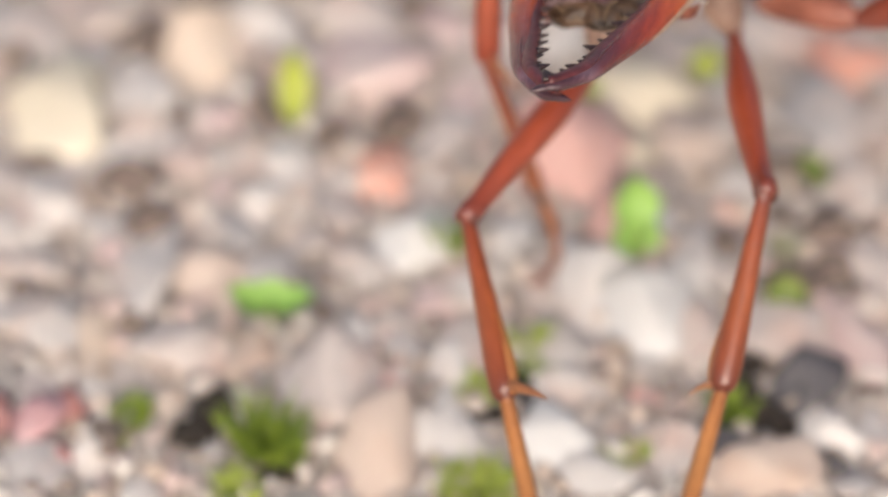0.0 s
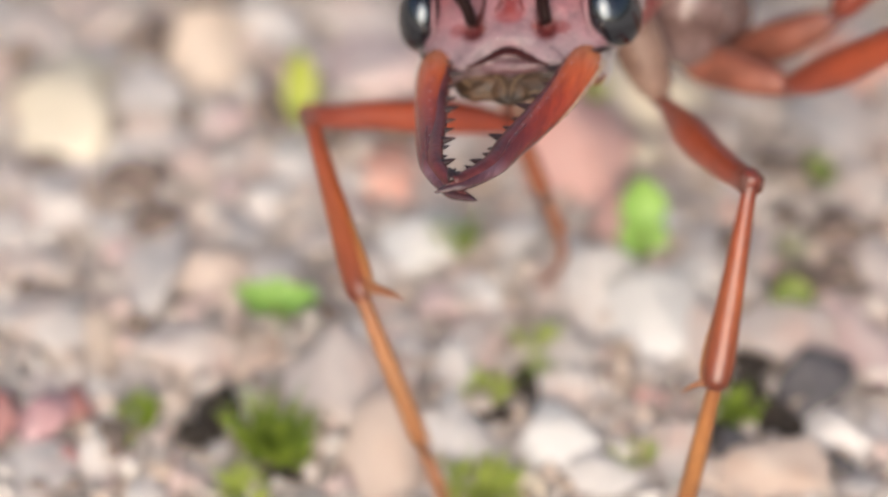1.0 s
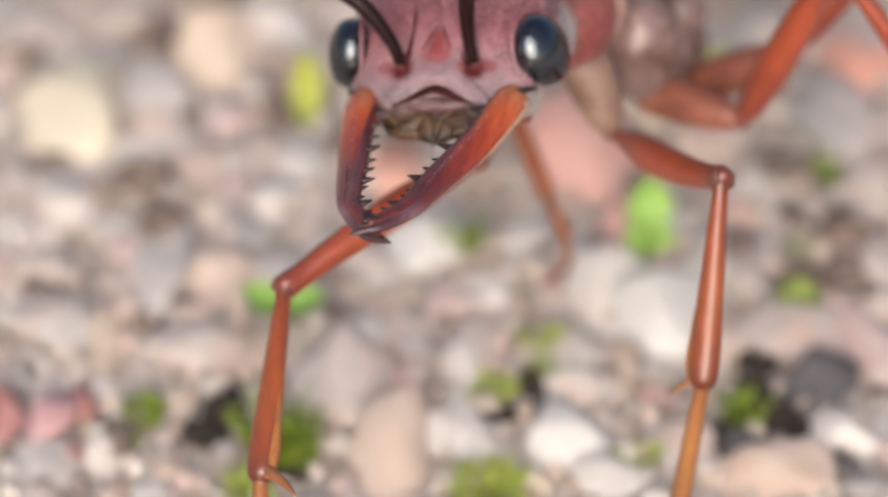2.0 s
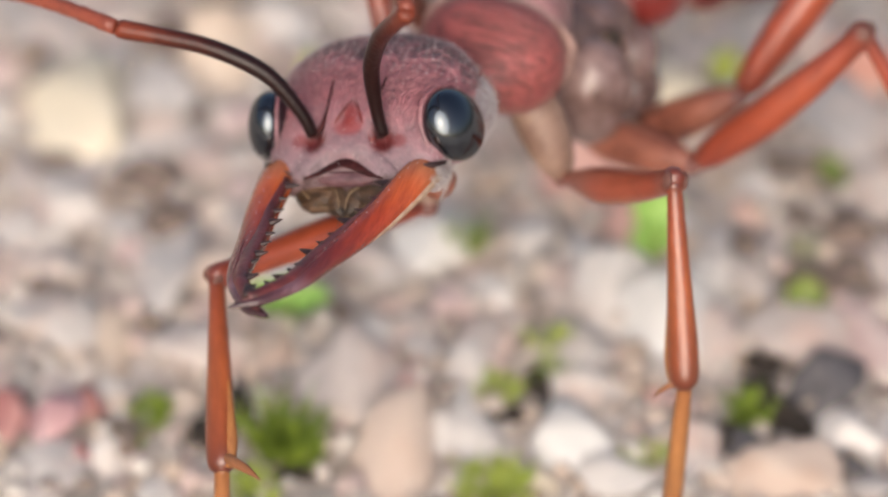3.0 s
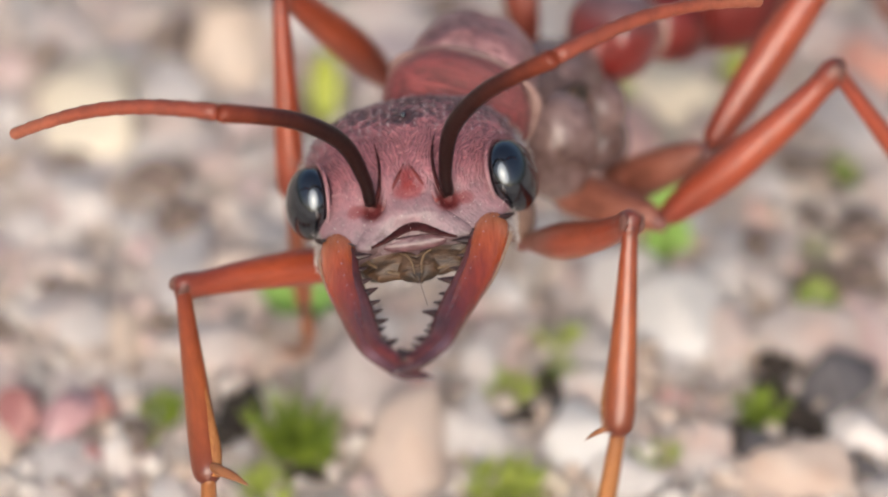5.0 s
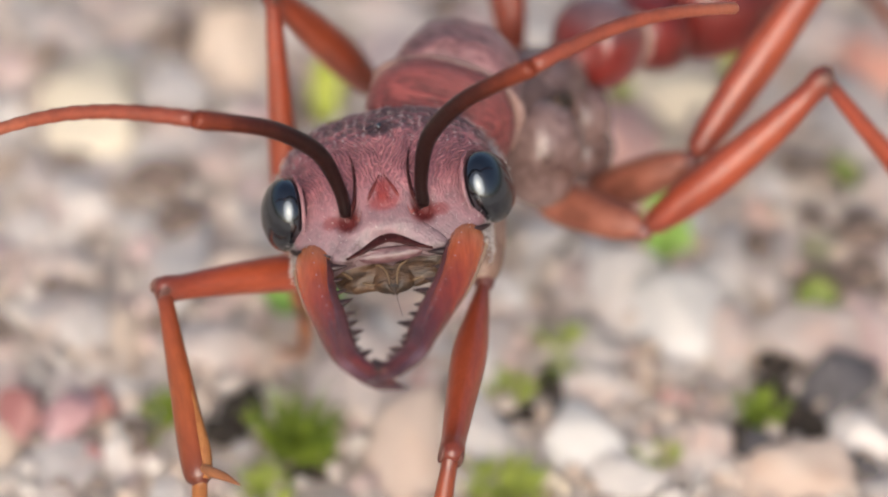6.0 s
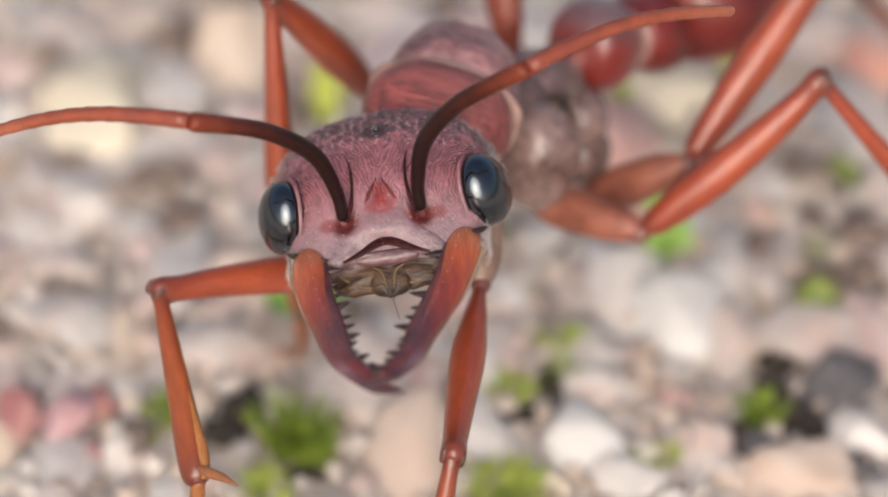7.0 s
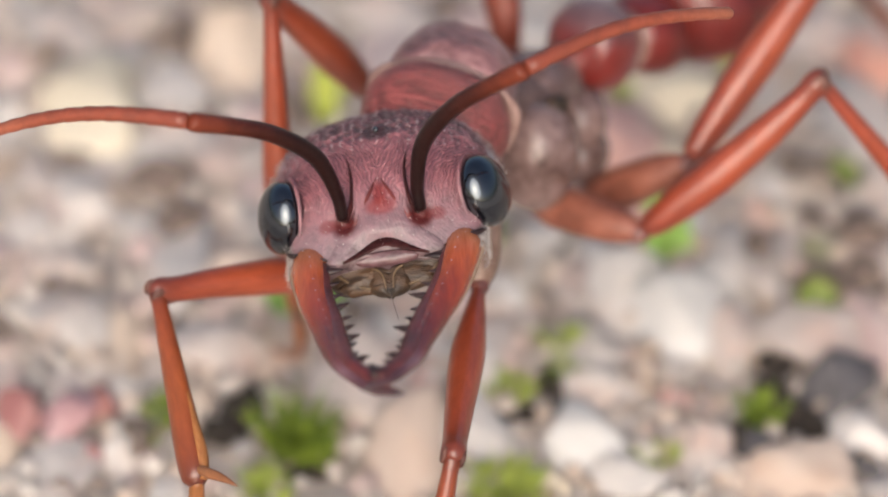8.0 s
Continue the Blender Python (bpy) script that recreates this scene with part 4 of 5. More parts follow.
# ---- gravel ----
rocks = []
for k in range(16):
    bm = bmesh.new()
    bmesh.ops.create_icosphere(bm, subdivisions=3, radius=1)
    off = Vector((k * 7.1, k * 3.3, k * 1.7))
    for v in bm.verts:
        p = v.co.copy()
        d = 1 + 0.4 * noise.noise(p * 0.9 + off) + 0.22 * noise.noise(p * 2.0 + off) + 0.09 * noise.noise(p * 5 + off) + 0.04 * noise.noise(p * 11 + off)
        p *= d
        v.co = p
    rnd = random.Random(k)
    for j in range(15):
        nrm = Vector((rnd.uniform(-1, 1), rnd.uniform(-1, 1), rnd.uniform(-1, 1))).normalized()
        cut = rnd.uniform(0.45, 0.78)
        for v in bm.verts:
            s = v.co.dot(nrm) - cut
            if s > 0:
                v.co -= nrm * s * 0.98
    bmesh.ops.scale(bm, vec=(MM, MM, MM), verts=bm.verts)
    for f in bm.faces:
        f.smooth = True
    me = bpy.data.meshes.new("pebble")
    bm.to_mesh(me)
    bm.free()
    rocks.append(me)
ROCKS = {}
for key, mat in STONE.items():
    ROCKS[key] = []
    for me in rocks:
        c = me.copy()
        c.materials.append(mat)
        ROCKS[key].append(c)
WORDS = {"white": "white quartz pebble lying on sand", "snow": "bright white quartz pebble lying on sand", "quartz": "milky quartz pebble lying on sand", "grey": "light grey rough pebble lying on sand", "pale": "pale beige sandstone pebble lying on sand",
         "cream": "cream rounded pebble lying on sand", "tan": "tan sandstone pebble lying on sand", "peach": "smooth peach-coloured pebble lying on sand", "blush": "pale pinkish feldspar pebble lying on sand", "salmon": "salmon pink feldspar pebble lying on sand",
         "orange": "orange-red feldspar pebble lying on sand", "brown": "dark brown crumbly pebble lying on sand", "dark": "dark grey basalt pebble lying on sand", "maroon": "maroon red pebble lying on sand", "soil": "black crumb of soil lying on sand", "rose": "rose pink pebble lying on sand", "olive": "olive lichen-stained pebble lying on sand"}
PALE = ("cream", "snow", "white", "salmon", "orange", "peach", "tan", "maroon", "rose")  # these lie with a flat face up front
rnd = random.Random(5)
laid = []


def pebble(key, x, y, a, b, up=0.58, full=1.5, sink=0.25):
    own = random.Random(round(x * 100) * 7919 + round(y * 100))
    ob = new("pebble", own.choice(ROCKS[key]))
    c = min(a, b) * up
    lean = own.uniform(0.1, 0.4) if key in PALE else own.uniform(-0.25, 0.25)
    ob.matrix_basis = Matrix.Translation(mm(x, y, FLOOR + c * sink)) @ Euler((lean, own.uniform(-0.25, 0.25), own.uniform(-0.4, 0.4))).to_matrix().to_4x4() @ Matrix.Diagonal((a * full, b * full, c, 1))
    tagged(ob, WORDS[key], "pebble", "pebbles on the ground")
    laid.append((x, y, (a + b) / 2))


# some brown and soil rows stand in for dark gaps and cast shadow
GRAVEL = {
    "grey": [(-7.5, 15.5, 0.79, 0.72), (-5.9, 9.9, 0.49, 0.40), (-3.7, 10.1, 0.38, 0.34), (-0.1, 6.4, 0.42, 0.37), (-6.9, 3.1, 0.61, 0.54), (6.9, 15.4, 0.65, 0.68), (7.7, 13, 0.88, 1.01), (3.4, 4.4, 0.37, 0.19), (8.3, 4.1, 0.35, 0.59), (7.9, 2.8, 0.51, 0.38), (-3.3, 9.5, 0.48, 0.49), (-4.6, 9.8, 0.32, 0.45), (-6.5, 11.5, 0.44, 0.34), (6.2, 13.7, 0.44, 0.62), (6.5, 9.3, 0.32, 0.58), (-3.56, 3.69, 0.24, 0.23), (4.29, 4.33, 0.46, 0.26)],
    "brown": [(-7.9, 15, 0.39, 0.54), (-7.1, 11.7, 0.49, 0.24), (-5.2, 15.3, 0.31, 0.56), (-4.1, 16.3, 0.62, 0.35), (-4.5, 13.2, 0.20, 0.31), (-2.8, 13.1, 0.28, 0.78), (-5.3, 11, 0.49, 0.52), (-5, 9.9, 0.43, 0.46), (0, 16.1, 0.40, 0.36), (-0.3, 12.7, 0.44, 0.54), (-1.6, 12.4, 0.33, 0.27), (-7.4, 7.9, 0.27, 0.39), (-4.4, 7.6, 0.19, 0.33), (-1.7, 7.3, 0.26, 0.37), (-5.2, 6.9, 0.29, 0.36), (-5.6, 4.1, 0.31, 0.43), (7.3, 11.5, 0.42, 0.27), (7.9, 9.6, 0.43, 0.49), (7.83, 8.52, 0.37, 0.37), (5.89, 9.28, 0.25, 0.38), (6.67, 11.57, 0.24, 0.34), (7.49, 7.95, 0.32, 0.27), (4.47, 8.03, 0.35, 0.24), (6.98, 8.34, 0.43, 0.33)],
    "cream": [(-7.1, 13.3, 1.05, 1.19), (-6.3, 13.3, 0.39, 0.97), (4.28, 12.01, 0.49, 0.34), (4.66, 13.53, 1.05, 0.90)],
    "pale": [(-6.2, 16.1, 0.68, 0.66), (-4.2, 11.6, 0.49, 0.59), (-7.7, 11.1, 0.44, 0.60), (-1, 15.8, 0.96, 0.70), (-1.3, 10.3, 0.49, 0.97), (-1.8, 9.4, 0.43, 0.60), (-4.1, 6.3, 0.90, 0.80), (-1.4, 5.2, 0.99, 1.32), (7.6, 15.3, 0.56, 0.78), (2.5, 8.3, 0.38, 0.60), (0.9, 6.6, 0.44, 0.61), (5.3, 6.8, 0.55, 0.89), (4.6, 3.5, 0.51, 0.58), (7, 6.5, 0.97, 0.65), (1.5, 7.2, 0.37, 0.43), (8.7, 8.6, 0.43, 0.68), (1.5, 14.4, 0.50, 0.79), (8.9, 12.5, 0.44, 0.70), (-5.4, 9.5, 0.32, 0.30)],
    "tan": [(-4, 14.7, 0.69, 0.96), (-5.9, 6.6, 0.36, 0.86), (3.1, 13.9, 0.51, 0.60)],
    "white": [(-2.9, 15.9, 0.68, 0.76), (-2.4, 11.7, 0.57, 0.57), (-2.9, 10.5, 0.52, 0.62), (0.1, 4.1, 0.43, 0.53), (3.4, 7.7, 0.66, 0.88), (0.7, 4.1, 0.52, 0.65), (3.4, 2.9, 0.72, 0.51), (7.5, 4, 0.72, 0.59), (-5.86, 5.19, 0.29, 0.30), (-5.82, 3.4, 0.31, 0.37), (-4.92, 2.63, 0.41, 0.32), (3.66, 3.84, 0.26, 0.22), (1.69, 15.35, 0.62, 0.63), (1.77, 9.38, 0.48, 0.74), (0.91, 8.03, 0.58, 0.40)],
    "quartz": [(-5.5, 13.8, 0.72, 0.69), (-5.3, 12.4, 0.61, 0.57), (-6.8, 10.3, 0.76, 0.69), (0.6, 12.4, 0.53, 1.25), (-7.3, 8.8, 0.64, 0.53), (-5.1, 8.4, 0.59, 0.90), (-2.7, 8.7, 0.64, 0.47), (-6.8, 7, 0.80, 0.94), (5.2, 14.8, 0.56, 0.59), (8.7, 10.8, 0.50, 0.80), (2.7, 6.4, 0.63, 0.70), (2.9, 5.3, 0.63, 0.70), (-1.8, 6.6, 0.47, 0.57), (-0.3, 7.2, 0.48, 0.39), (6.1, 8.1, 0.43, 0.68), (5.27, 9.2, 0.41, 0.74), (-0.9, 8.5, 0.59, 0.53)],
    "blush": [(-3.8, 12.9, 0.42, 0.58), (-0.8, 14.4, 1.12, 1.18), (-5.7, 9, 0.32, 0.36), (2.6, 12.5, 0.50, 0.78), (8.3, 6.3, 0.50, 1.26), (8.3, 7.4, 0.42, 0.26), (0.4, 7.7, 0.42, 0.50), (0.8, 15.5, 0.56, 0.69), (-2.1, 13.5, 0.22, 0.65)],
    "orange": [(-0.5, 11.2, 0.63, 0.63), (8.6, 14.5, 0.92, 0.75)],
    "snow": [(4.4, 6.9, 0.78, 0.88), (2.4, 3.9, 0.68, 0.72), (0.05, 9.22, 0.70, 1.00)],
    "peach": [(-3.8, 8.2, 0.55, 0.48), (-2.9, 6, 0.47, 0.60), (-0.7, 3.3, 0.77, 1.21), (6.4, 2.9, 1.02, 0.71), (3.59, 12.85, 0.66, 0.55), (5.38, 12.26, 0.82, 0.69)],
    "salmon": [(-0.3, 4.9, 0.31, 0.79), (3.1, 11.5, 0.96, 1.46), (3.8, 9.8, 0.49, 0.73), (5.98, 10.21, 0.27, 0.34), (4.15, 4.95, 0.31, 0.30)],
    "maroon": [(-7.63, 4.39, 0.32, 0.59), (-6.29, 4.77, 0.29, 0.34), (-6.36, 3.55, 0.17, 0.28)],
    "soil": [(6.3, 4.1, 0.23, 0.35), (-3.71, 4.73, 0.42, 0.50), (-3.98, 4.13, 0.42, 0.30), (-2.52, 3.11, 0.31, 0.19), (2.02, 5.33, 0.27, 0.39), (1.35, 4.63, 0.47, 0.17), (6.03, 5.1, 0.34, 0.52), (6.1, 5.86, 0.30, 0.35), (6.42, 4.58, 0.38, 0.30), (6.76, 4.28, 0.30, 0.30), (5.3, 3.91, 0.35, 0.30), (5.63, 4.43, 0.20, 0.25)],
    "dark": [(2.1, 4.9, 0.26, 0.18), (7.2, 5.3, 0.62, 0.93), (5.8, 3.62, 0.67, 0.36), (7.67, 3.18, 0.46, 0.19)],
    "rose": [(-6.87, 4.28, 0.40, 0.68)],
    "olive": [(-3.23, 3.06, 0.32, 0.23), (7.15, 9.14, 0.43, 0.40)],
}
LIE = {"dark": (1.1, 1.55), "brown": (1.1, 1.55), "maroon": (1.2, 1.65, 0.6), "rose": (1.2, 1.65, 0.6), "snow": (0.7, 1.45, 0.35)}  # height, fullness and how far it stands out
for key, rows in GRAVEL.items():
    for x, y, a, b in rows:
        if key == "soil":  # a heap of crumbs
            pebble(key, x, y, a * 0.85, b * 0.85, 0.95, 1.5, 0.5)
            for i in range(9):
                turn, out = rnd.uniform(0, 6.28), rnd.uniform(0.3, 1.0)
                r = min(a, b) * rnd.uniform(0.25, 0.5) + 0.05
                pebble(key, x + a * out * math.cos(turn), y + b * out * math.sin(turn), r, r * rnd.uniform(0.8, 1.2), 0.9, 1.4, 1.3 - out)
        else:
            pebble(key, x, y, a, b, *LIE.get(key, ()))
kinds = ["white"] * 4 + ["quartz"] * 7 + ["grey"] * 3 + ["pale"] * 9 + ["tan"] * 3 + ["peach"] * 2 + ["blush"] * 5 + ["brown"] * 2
BRIGHT = ["white"] * 5 + ["quartz"] * 3 + ["snow", "snow", "blush", "cream", "peach"]  # mostly white stones, whose colour offsets the ant's shade on this gravel
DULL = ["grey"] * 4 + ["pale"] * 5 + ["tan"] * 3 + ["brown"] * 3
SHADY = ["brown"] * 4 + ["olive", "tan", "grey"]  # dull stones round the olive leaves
tries = 0
while len(laid) < 400 and tries < 30000:
    tries += 1
    r = rnd.uniform(0.3, 0.7) if tries < 9000 else rnd.uniform(0.2, 0.4)
    x, y = rnd.uniform(-10, 11.1), rnd.uniform(-0.2, 18.8)
    if any((x - u) ** 2 + (y - v) ** 2 < (0.78 * (r + w)) ** 2 for u, v, w in laid):
        continue
    # stones go paler below the ant and duller aside, evening out its shade
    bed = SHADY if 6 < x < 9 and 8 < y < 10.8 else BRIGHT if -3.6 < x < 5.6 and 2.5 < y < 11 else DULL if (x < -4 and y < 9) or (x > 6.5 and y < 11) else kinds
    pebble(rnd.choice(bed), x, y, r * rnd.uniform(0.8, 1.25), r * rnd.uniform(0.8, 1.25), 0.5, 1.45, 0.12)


def grit():
    """Uncounted small grains between the pebbles and loose gravel further out, in one mesh."""
    m = surface("mixed_grit", (0.8, 0.8, 0.8), (1, 1, 1), 0.65, 3.0, 6, 0.1, 12)
    n, ln = m.node_tree.nodes, m.node_tree.links
    geo = n.new("ShaderNodeNewGeometry")
    ramp = n.new("ShaderNodeValToRGB")
    ramp.color_ramp.interpolation = "CONSTANT"
    cols = [(0.644, 0.586, 0.54), (0.529, 0.46, 0.414), (0.575, 0.483, 0.414), (0.66, 0.598, 0.54), (0.46, 0.356, 0.276), (0.575, 0.46, 0.38), (0.598, 0.46, 0.414), (0.299, 0.241, 0.207), (0.437, 0.391, 0.356), (0.529, 0.448, 0.391)]
    for i, c in enumerate(cols):
        el = ramp.color_ramp.elements[i] if i < 2 else ramp.color_ramp.elements.new(i / len(cols))
        el.position, el.color = i / len(cols), (*c, 1)
    ln.new(geo.outputs["Random Per Island"], ramp.inputs[0])
    mixc = n.new("ShaderNodeMix")
    mixc.data_type, mixc.blend_type = "RGBA", "MULTIPLY"
    mixc.inputs["Factor"].default_value = 1.0
    old = [x for x in n if x.type == "VALTORGB" and x != ramp][0]
    ln.new(ramp.outputs[0], mixc.inputs[6])
    ln.new(old.outputs[0], mixc.inputs[7])
    ln.new(mixc.outputs[2], n["Principled BSDF"].inputs["Base Color"])
    rnd = random.Random(11)
    bm = bmesh.new()
    bmesh.ops.create_icosphere(bm, subdivisions=2, radius=1)
    base = np.array([v.co[:] for v in bm.verts])
    tri = np.array([[v.index for v in f.verts] for f in bm.faces])
    bm.free()
    shapes = []
    for k in range(24):
        d = [1 + 0.4 * noise.noise(Vector(p) * 1.3 + Vector((k * 5, 0, k))) + 0.15 * noise.noise(Vector(p) * 3 + Vector((k, k * 3, 0))) for p in base]
        shapes.append(base * np.array(d)[:, None])
    verts, faces = [], []
    for i in range(7300):
        if i < 6000:
            x, y, r = rnd.uniform(-10.8, 11.8), rnd.uniform(-1.2, 20.3), rnd.uniform(0.07, 0.18) if i % 4 else rnd.uniform(0.18, 0.28)
        else:
            x, y, r = rnd.uniform(-30, 30), rnd.uniform(-20, 36), rnd.uniform(0.3, 0.9)
            if -10.3 < x < 11.3 and -1.2 < y < 19.8:
                continue
        if any(abs(x - u) < w * 0.68 and abs(y - v) < w * 0.68 for u, v, w in laid):
            continue
        q = np.array(Euler((rnd.uniform(0, 6), rnd.uniform(0, 6), rnd.uniform(0, 6))).to_matrix())
        sz = np.array((rnd.uniform(0.7, 1.3), rnd.uniform(0.7, 1.3), rnd.uniform(0.6, 1.0))) * r
        pts = (rnd.choice(shapes) * sz) @ q.T + np.array((x, y, FLOOR + r * 0.15))
        faces.append(tri + len(verts) * len(base))
        verts.append(pts)
    me = bpy.data.meshes.new("gravel_grit")
    me.from_pydata((np.concatenate(verts) * MM).tolist(), [], np.concatenate(faces).tolist())
    me.polygons.foreach_set("use_smooth", [True] * len(me.polygons))
    me.materials.append(m)
    tagged(new("gravel_grit", me), "mixed beige and grey grit between the pebbles", "gravel", kind="stuff")


grit()


def leaflet(w, l, cup):
    """A thick, cupped little leaf that grows up along y from its base."""
    bm = bmesh.new()
    rows, n = 9, 9
    for side in (0, 1):
        grid = []
        for j in range(rows):
            v = j / (rows - 1)
            half = w * math.sin(math.pi * min(0.06 + 0.94 * v, 0.985)) ** 0.8
            grid.append([bm.verts.new((half * u, l * v, cup * (u * u) * w + 0.15 * l * v * v - 0.06 * (1 - abs(u)) * w * (abs(u) < 0.15) - side * 0.05)) for u in np.linspace(-1, 1, n)])
        for j in range(rows - 1):
            for i in range(n - 1):
                bm.faces.new((grid[j][i], grid[j][i + 1], grid[j + 1][i + 1], grid[j + 1][i]))
    return bm


def sprig(x, y, leaves, material, label):
    """A seedling: a short stem with its leaflets, each with width, length, tilt, turn and height."""
    ob = new("seedling")
    ob.location = mm(x, y, FLOOR)
    tagged(ob, label, "seedling", "seedlings in the gravel")
    bm = bmesh.new()
    top = max(k[4] for k in leaves) + 0.2
    tube(bm, [(0, 0, -0.1, 0.05, 0.05), (0.02, 0.02, top * 0.5, 0.045, 0.045), (0, 0.04, top, 0.03, 0.03)], 8, 3, (0, 1, 0))
    part("stem", bm, MOSS, ob)
    for w, l, tilt, turn, up in leaves:
        leaf = part("leaflet", leaflet(w, l, 0.3), material, ob)
        leaf.matrix_basis = pose(0, 0, up * MM, tilt, 0, turn)


def moss(x, y, r, h, blades, seed, material=MOSS, label="dark green moss tuft growing between pebbles"):
    """A tuft of moss: many curved blades that fan out of one spot."""
    rnd = random.Random(seed)
    bm = bmesh.new()
    for i in range(blades):
        a, d = rnd.uniform(0, 2 * math.pi), r * math.sqrt(rnd.random())
        p = Vector((d * math.cos(a), d * math.sin(a), 0.0))
        lean = Vector((math.cos(a), math.sin(a), 0)) * (0.25 + 0.6 * d / r)
        k = h * rnd.uniform(0.5, 1.1)
        w = rnd.uniform(0.04, 0.075)
        tube(bm, [(*p, w, w * 0.5), (*(p + lean * k * 0.35 + Vector((0, 0, k * 0.6))), w, w * 0.5), (*(p + lean * k * 0.8 + Vector((0, 0, k))), 0.008, 0.008)], 5, 2, (0.3, 0.2, 0.1))
    ob = part("moss_tuft", bm, material)
    ob.location = mm(x, y, FLOOR)
    tagged(ob, label, "moss", "moss tufts in the gravel")


sprig(-2.63, 6.94, [(0.42, 0.85, 14, 82, 0.55), (0.4, 0.8, 12, -95, 0.6), (0.42, 0.6, 25, 0, 0.5)], LEAF, "bright green three-leaved seedling between pebbles")
sprig(-2.29, 12.80, [(0.34, 1.5, 60, 0, 0.1)], LIME, "upright lime-yellow leaf between pebbles")
sprig(4.22, 8.74, [(0.46, 1.15, 60, 0, 0.0), (0.45, 1.1, 62, 8, 0.85)], LEAF, "bright green seedling with rounded leaves")
sprig(6.97, 7.31, [(0.4, 0.75, 50, 10, 0.05), (0.3, 0.6, 35, -40, 0.1)], OLIVE, "small olive leaf between pebbles")
sprig(3.48, 13.34, [(0.26, 0.5, 45, 20, 0.1)], LIME, "small lime leaf between pebbles")
sprig(5.76, 13.93, [(0.3, 0.6, 50, 0, 0.2)], LIME, "small lime leaf between pebbles")
sprig(7.89, 10.91, [(0.3, 0.7, 30, 60, 0.1)], OLIVE, "small olive leaf between pebbles")
for i, (x, y, r, h, k) in enumerate([(-2.71, 3.68, 0.4, 0.95, 120), (-5.14, 4.59, 0.26, 0.4, 60), (-5.43, 4, 0.16, 0.25, 40), (5.78, 4.57, 0.3, 0.45, 60), (0.66, 8.99, 0.12, 0.9, 14), (2.21, 5.60, 0.25, 0.35, 40), (-2.26, 3.44, 0.25, 0.35, 40)]):
    moss(x, y, r, h, k, i)
for i, (x, y, r, h, k) in enumerate([(-3.17, 2.56, 0.35, 0.45, 70), (1.10, 2.51, 0.55, 0.55, 120), (1.23, 5.19, 0.32, 0.35, 50), (2.11, 6.42, 0.15, 0.7, 20), (3.88, 3.44, 0.36, 0.25, 50)]):
    moss(x, y, r, h, k, 20 + i, BRIGHT_MOSS, "yellow-green moss tuft growing between pebbles")

# ---- moving ----
def glide(rows, t):
    """Smooth values at t from rows of a time and numbers."""
    ts = [r[0] for r in rows]
    vs = [np.array([v for x in r[1:] for v in (x if isinstance(x, (tuple, list)) else (x,))], float) for r in rows]
    if t <= ts[0]:
        return vs[0]
    if t >= ts[-1]:
        return vs[-1]
    i = max(k for k in range(len(ts)) if ts[k] <= t)

    def slope(k):
        if k == 0 or k == len(ts) - 1:
            return vs[0] * 0
        l, r = (vs[k] - vs[k - 1]) / (ts[k] - ts[k - 1]), (vs[k + 1] - vs[k]) / (ts[k + 1] - ts[k])
        return np.where(l * r > 0, 2 * l * r / np.where(l + r == 0, 1, l + r), 0)
    h = ts[i + 1] - ts[i]
    u = (t - ts[i]) / h
    return (vs[i] * (2 * u ** 3 - 3 * u ** 2 + 1) + slope(i) * h * (u ** 3 - 2 * u ** 2 + u) + vs[i + 1] * (3 * u ** 2 - 2 * u ** 3) + slope(i + 1) * h * (u ** 3 - u ** 2))


BODY = [(0, (5.37, 9.52, 5.86)), (0.5, (4.59, 8.83, 5.46)), (1, (3.95, 8.49, 5.19)), (1.7, (3.29, 8.20, 4.95)), (2.8, (2.16, 7.13, 4.72)), (3, (1.98, 6.94, 4.72)),
        (3.5, (1.61, 6.36, 4.72)), (4, (1.46, 5.95, 4.72)), (4.5, (1.32, 5.65, 4.72)), (6, (0.85, 5.23, 4.72)), (8, (0.77, 5.15, 4.72))]
HEAD = [(0, (3.56, 6.18, 6.44), (-4.1, -10.7, -11.3)), (0.2, (3.10, 6.13, 6.24), (-0.4, -10.4, -10.9)), (0.5, (2.66, 5.71, 6.01), (2.5, -12.8, -11.8)), (1, (1.81, 5.18, 5.81), (1.8, -11.1, -11.1)),
        (1.5, (1.16, 4.77, 5.69), (2.2, -10.9, -12.1)), (1.7, (0.96, 4.77, 5.61), (2.3, -10.8, -11.9)), (2.8, (-0.83, 3.39, 5.13), (3.5, -16.2, -19.0)), (3, (-0.98, 3.07, 5.12), (2.9, -16.1, -19.0)),
        (3.5, (-1.14, 2.44, 5.09), (1.5, -14.8, -17.2)), (3.8, (-1.05, 2.26, 5.07), (0.5, -15.1, -14.8))]
HEAD += [(4, (-0.47, 1.94, 5.03), (-1.0, -12.7, -3.5)), (4.2, (-0.42, 1.77, 4.96), (-1.4, -9.3, 1.6)), (4.5, (-0.39, 1.81, 4.86), (-1.1, -9.0, 1.7)), (6, (-0.94, 1.37, 4.91), (-1.7, -8.9, 2.0)),
         (7, (-0.99, 1.34, 4.87), (-1.6, -8.9, 2.0)), (8, (-1.00, 1.44, 4.77), (-1.3, -8.6, 1.9))]
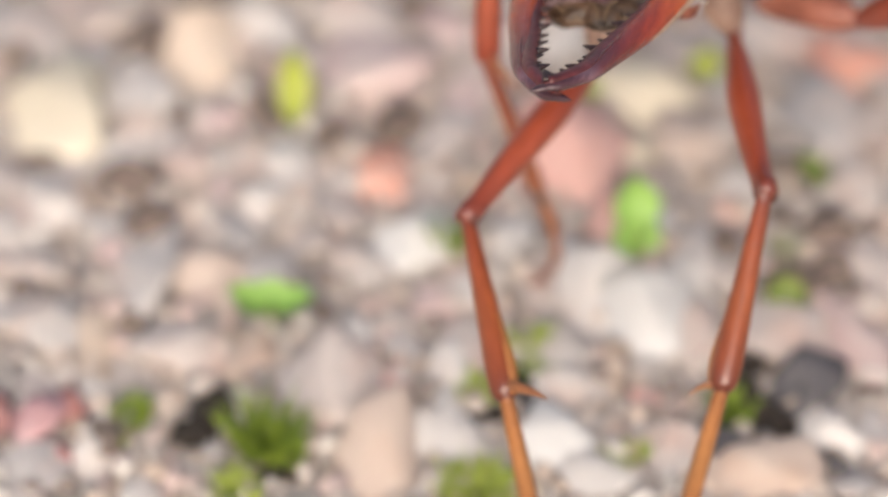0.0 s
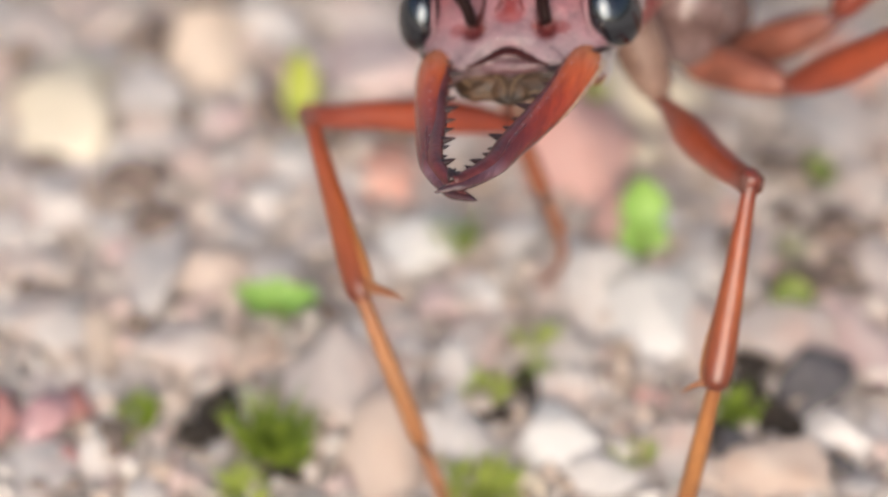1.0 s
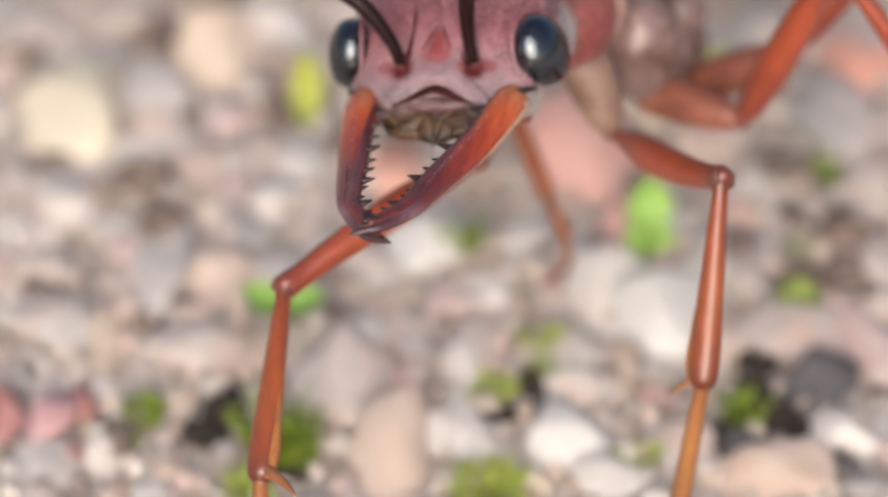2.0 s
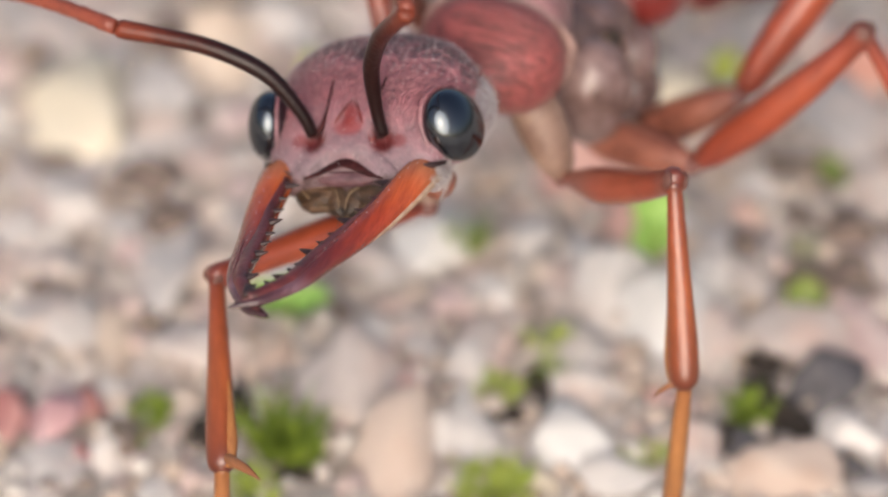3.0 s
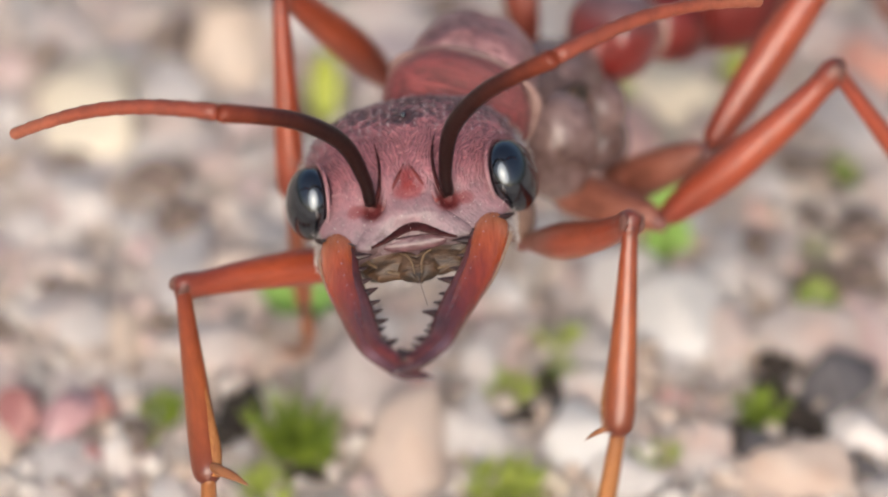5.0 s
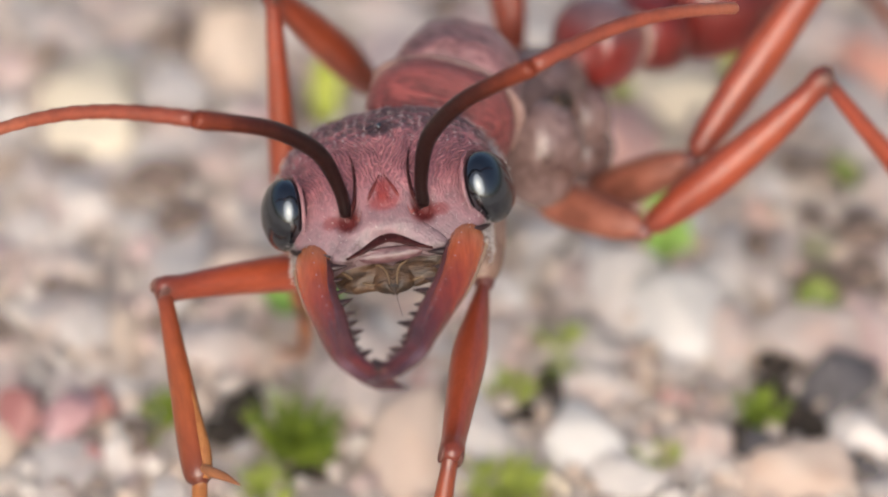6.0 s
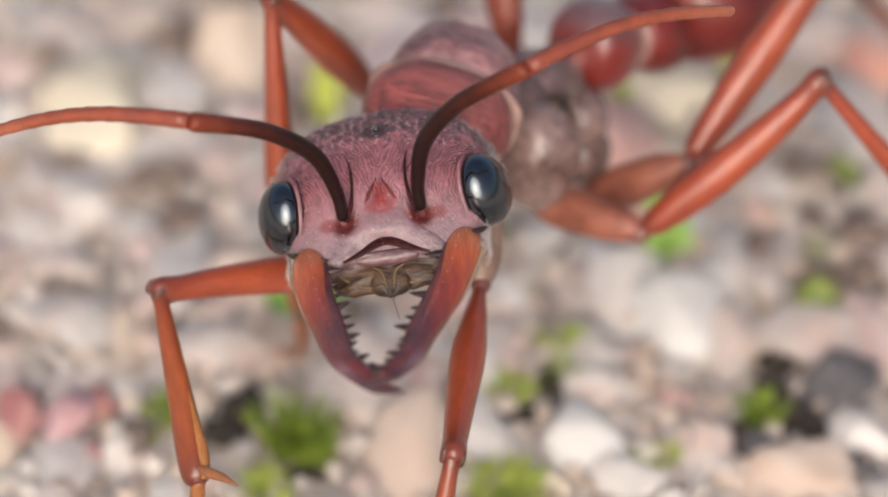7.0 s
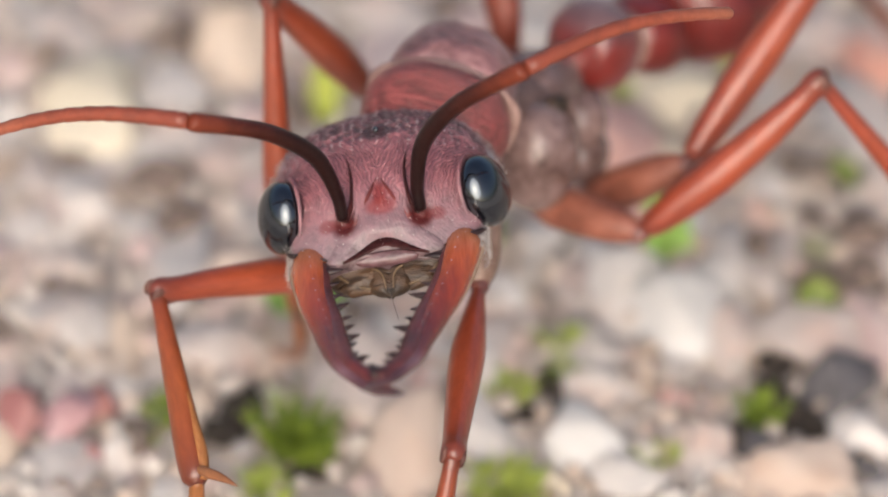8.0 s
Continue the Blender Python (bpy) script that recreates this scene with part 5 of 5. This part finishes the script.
# knee, ankle and toe of each leg on the ground
STEP = {
    "LF": [(0, (6.35, 2.7, 4.05), (5.25, 0.30, 1.40), (4.24, -0.52, -3.30)), (0.5, (5.91, 2.51, 4.21), (5.14, 0.20, 1.50), (4.17, -0.65, -3.30)), (1, (5.63, 2.44, 4.28), (5.01, 0.14, 1.60), (4.12, -0.60, -3.30)),
           (1.7, (5.27, 2.35, 4.34), (4.81, 0.07, 1.70), (4.05, -0.64, -3.30)), (2.8, (4.25, 1.67, 4.90), (4.32, -0.13, 1.90), (3.95, -0.89, -3.30)), (3.5, (3.99, 1.24, 5.22), (4.17, -0.33, 2.10), (3.89, -1.01, -3.30)),
           (4.7, (3.66, 1.25, 5.32), (3.97, -0.49, 2.30), (3.73, -0.96, -3.30)), (5.25, (2.20, -1.20, 4.60), (1.60, -3.20, 2.40), (0.92, -4.62, 0.57)), (5.8, (0.09, -2.50, 2.30), (-0.50, -5.40, 0.60), (-0.82, -6.75, -3.30)),
           (8, (0.09, -2.60, 2.40), (-0.50, -5.40, 0.60), (-0.82, -6.75, -3.30))],
    "RF": [(0, (1.07, 3.47, 2.52), (1.57, 0.23, 1.30), (2.48, -0.77, -3.30)), (0.5, (0.01, 3.16, 2.57), (1.29, 0.16, 1.30), (2.64, -0.60, -3.30)), (0.8, (-0.71, 3.89, 2.32), (0.84, 0.87, 1.50), (2.22, -0.52, -0.75)),
           (1, (-1.59, 5.12, 3.41), (-0.98, 1.98, 2.00), (0.07, 0.85, -0.55)), (1.1, (-1.73, 5.53, 4.36), (-1.62, 2.63, 2.40), (-1.21, 1.73, -0.44)), (1.2, (-2.08, 4.18, 3.85), (-2.58, 1.13, 2.20), (-2.62, -0.13, -0.65)),
           (1.3, (-2.05, 2.49, 2.83), (-2.88, -0.64, 1.50), (-3.24, -1.77, -3.30)), (1.4, (-1.50, 1.27, 2.77), (-2.33, -1.80, 1.30), (-2.66, -2.97, -3.30)), (1.7, (-1.77, 1.35, 2.70), (-2.51, -1.77, 1.30), (-2.70, -2.94, -3.30)),
           (2.8, (-3.45, 1.40, 2.99), (-3.43, -1.81, 1.60), (-3.50, -2.80, -3.30)), (3.5, (-3.94, 1.06, 3.21), (-3.61, -2.13, 1.80), (-3.68, -3.05, -3.30)), (4.5, (-4.19, 0.77, 3.36), (-3.78, -2.43, 2.00), (-3.87, -3.28, -3.30)),
           (6, (-4.69, 0.56, 3.47), (-4.03, -2.60, 2.10), (-4.13, -3.34, -3.30)), (8, (-4.78, 0.53, 3.46), (-4.08, -2.63, 2.10), (-4.18, -3.37, -3.30))],
    "LM": [(0, (9.64, 5.64, 6.52), (12.56, 6.89, 1.84), (13.99, 6.94, -3.30)), (1, (8.85, 5.06, 5.77), (12.26, 6.68, 1.84), (13.79, 6.73, -3.30)), (1.7, (8.04, 5.92, 6.08), (10.03, 5.37, 2.25), (11.19, 4.33, -0.44)),
           (2.8, (7.72, 5.26, 5.31), (10.08, 3.95, 0.83), (11.11, 4.06, -3.30)), (3.5, (7.37, 5.13, 5.11), (9.88, 3.85, 0.73), (11.01, 4.06, -3.30)), (4.5, (6.93, 4.55, 5.26), (9.72, 3.75, 0.73), (10.91, 4.06, -3.30)),
           (8, (6.54, 4.37, 5.02), (9.62, 3.75, 0.73), (10.91, 4.06, -3.30))],
    "RM": [(0, (1.12, 7.69, 4.69), (1.35, 7.60, 2.60), (2.22, 8.07, -3.30)), (1.7, (0.53, 6.06, 4.48), (1.30, 7.35, 2.60), (2.22, 8.07, -3.30)), (2.8, (0.01, 5.41, 5.02), (1.20, 7.00, 2.60), (2.22, 8.07, -3.30)),
           (3, (-1.2, 5.7, 5.9), (-0.4, 5.0, 3.4), (0.3, 10.0, 1.0)), (3.2, (-2.2, 5.9, 5.8), (-1.7, 4.4, 3.0), (-1.5, 9.0, 0.0)), (3.45, (-2.61, 5.96, 5.52), (-2.50, 3.95, 2.60), (-3.05, 6.32, -3.30)), (4.5, (-2.90, 5.43, 5.63), (-2.60, 4.25, 2.35), (-3.05, 6.32, -3.30)),
           (8, (-3.06, 5.08, 5.94), (-2.88, 4.05, 2.35), (-3.15, 6.27, -3.30))],
    "LH": [(0, (10.55, 8.79, 8.63), (13.98, 12.46, 2.45), (15.64, 14.65, -3.30)), (3.5, (7.32, 6.47, 7.28), (8.10, 10.94, 1.64), (9.88, 13.93, -3.30)), (8, (6.77, 6.37, 6.87), (7.80, 10.84, 1.44), (9.88, 13.93, -3.30))],
    "RH": [(0, (5.30, 10.60, 8.20), (5.27, 17.01, 2.25), (5.14, 20.72, -3.30)), (3.5, (1.50, 8.00, 7.30), (0.81, 14.18, 1.64), (0.41, 17.84, -3.30)), (8, (0.90, 7.00, 7.20), (0.51, 13.57, 1.44), (0.41, 17.84, -3.30))],
}
# tips of the antenna base and of the whip, beside the head's middle
FEEL = {
    "R": [(0, (-3.4, -0.8, 2.95), (-7.4, 0.4, 3.0)), (3.0, (-3.72, -0.95, 3.03), (-7.77, 0.17, 2.88)), (3.5, (-3.47, -0.74, 2.89), (-7.48, 0.49, 3.06)), (3.8, (-3.3, -1.0, 3.1), (-7.2, 0.3, 3.0)), (4, (-2.55, -1.83, 3.54), (-6.34, -0.17, 2.80)),
          (4.5, (-2.64, -1.82, 3.49), (-6.29, -0.15, 2.24)), (6, (-2.60, -1.76, 3.53), (-6.41, -0.24, 2.62)), (8, (-2.65, -1.68, 3.52), (-6.44, -0.14, 2.56))],
    "L": [(0, (2.3, -1.7, 3.7), (0.6, 2.0, 2.8)), (3.0, (2.38, -1.68, 3.68), (0.47, 1.87, 2.5)), (3.5, (2.29, -1.72, 3.71), (0.66, 2.12, 3.19)), (3.8, (2.44, -1.09, 3.72), (1.3, 2.6, 2.08)), (4, (2.62, -1.40, 3.59), (4.96, 1.74, 2.05)),
          (4.5, (2.81, -1.51, 3.44), (6.17, 0.68, 2.21)), (6, (2.88, -1.48, 3.40), (6.19, 0.80, 2.21)), (8, (2.82, -1.43, 3.45), (6.16, 0.81, 2.23))],
}
TILT = (-16.0, 0.0, -40.0)


def aim(a, b, up):
    """A pose at a whose y runs to b and whose z leans to up. Millimetres in, metres out."""
    y = (b - a).normalized()
    x = y.cross(up).normalized()
    z = x.cross(y)
    m = Matrix((x, y, z)).transposed().to_4x4()
    m.translation = a * MM
    return m


def bend(hip, knee, ankle, l1, l2):
    """The knee that keeps both lengths, as near as may be to the one wished for; the ankle gives way if it is out of reach."""
    d = ankle - hip
    far = min(max(d.length, abs(l1 - l2) + 0.05), (l1 + l2) * 0.998)
    d.normalize()
    ankle = hip + d * far
    s = (l1 * l1 - l2 * l2 + far * far) / (2 * far)
    side = (knee - hip) - d * (knee - hip).dot(d)
    return hip + d * s + side.normalized() * math.sqrt(max(l1 * l1 - s * s, 0)), ankle


def motions():
    times = [i / 10 for i in range(81)]
    bodies, heads = [], []
    for t in times:
        bodies.append(pose(*glide(BODY, t) * MM, *TILT))
        v = glide(HEAD, t)
        heads.append(pose(*v[:3] * MM, *v[3:]))
    walk(ant, list(zip(times, bodies)))
    walk(head, [(t, b.inverted() @ h) for t, b, h in zip(times, bodies, heads)])
    for side, (sc, fl) in FEELERS.items():
        root = Vector((-0.65 if side == "R" else 0.65, -0.94, 0.43))
        one, two = [], []
        for t in times:
            v = glide(FEEL[side], t)
            tip, end = Vector(v[:3]), Vector(v[3:])
            tip = root + (tip - root).normalized() * 3.75
            one.append((t, aim(root, tip, Vector((0.0, 0.2, 1)))))
            two.append((t, aim(tip, end, Vector((0, 0.2, 1)))))
        walk(sc, one)
        walk(fl, two)
    for leg, parts in LEGS.items():
        l1, l2 = LENGTH[leg][:2]
        rows = [[], [], [], []]
        for t, b in zip(times, bodies):
            inv = b.inverted()
            v = glide(STEP[leg], t)
            knee, ankle, toe = ((inv @ (Vector(v[i:i + 3]) * MM)) / MM for i in (0, 3, 6))
            hip = Vector(HIP[leg])
            if leg == "LF":
                hip = hip.lerp(Vector((2.45, -2.6, -2.5)), glide([(0, 0), (4.7, 0), (5.8, 1), (8, 1)], t)[0])
            if leg == "RF":
                hip -= Vector((-0.46, 0.76, -0.45)) * glide([(0, -0.95), (0.5, -0.9), (1.0, -1.4), (1.2, -0.5), (1.35, 0.9), (1.7, 0.95), (2.8, 0.1), (3.5, -0.25), (4.5, -0.8), (8, -0.8)], t)[0]
            knee, ankle = bend(hip, knee, ankle, l1, l2)
            up = Vector((0.05, 0.1, 1))
            root = Vector(ROOT[leg])
            rows[0].append((t, aim(hip - (hip - root).normalized() * (Vector(HIP[leg]) - root).length, hip, Vector((0, 1, 0.3)))))
            rows[1].append((t, aim(hip, knee, up)))
            rows[2].append((t, aim(knee, ankle, Vector((0, -1, 0.3)))))
            rows[3].append((t, aim(ankle, toe, Vector((0, -1, 0.3)))))
        for ob, r in zip(parts, rows):
            walk(ob, r)


motions()
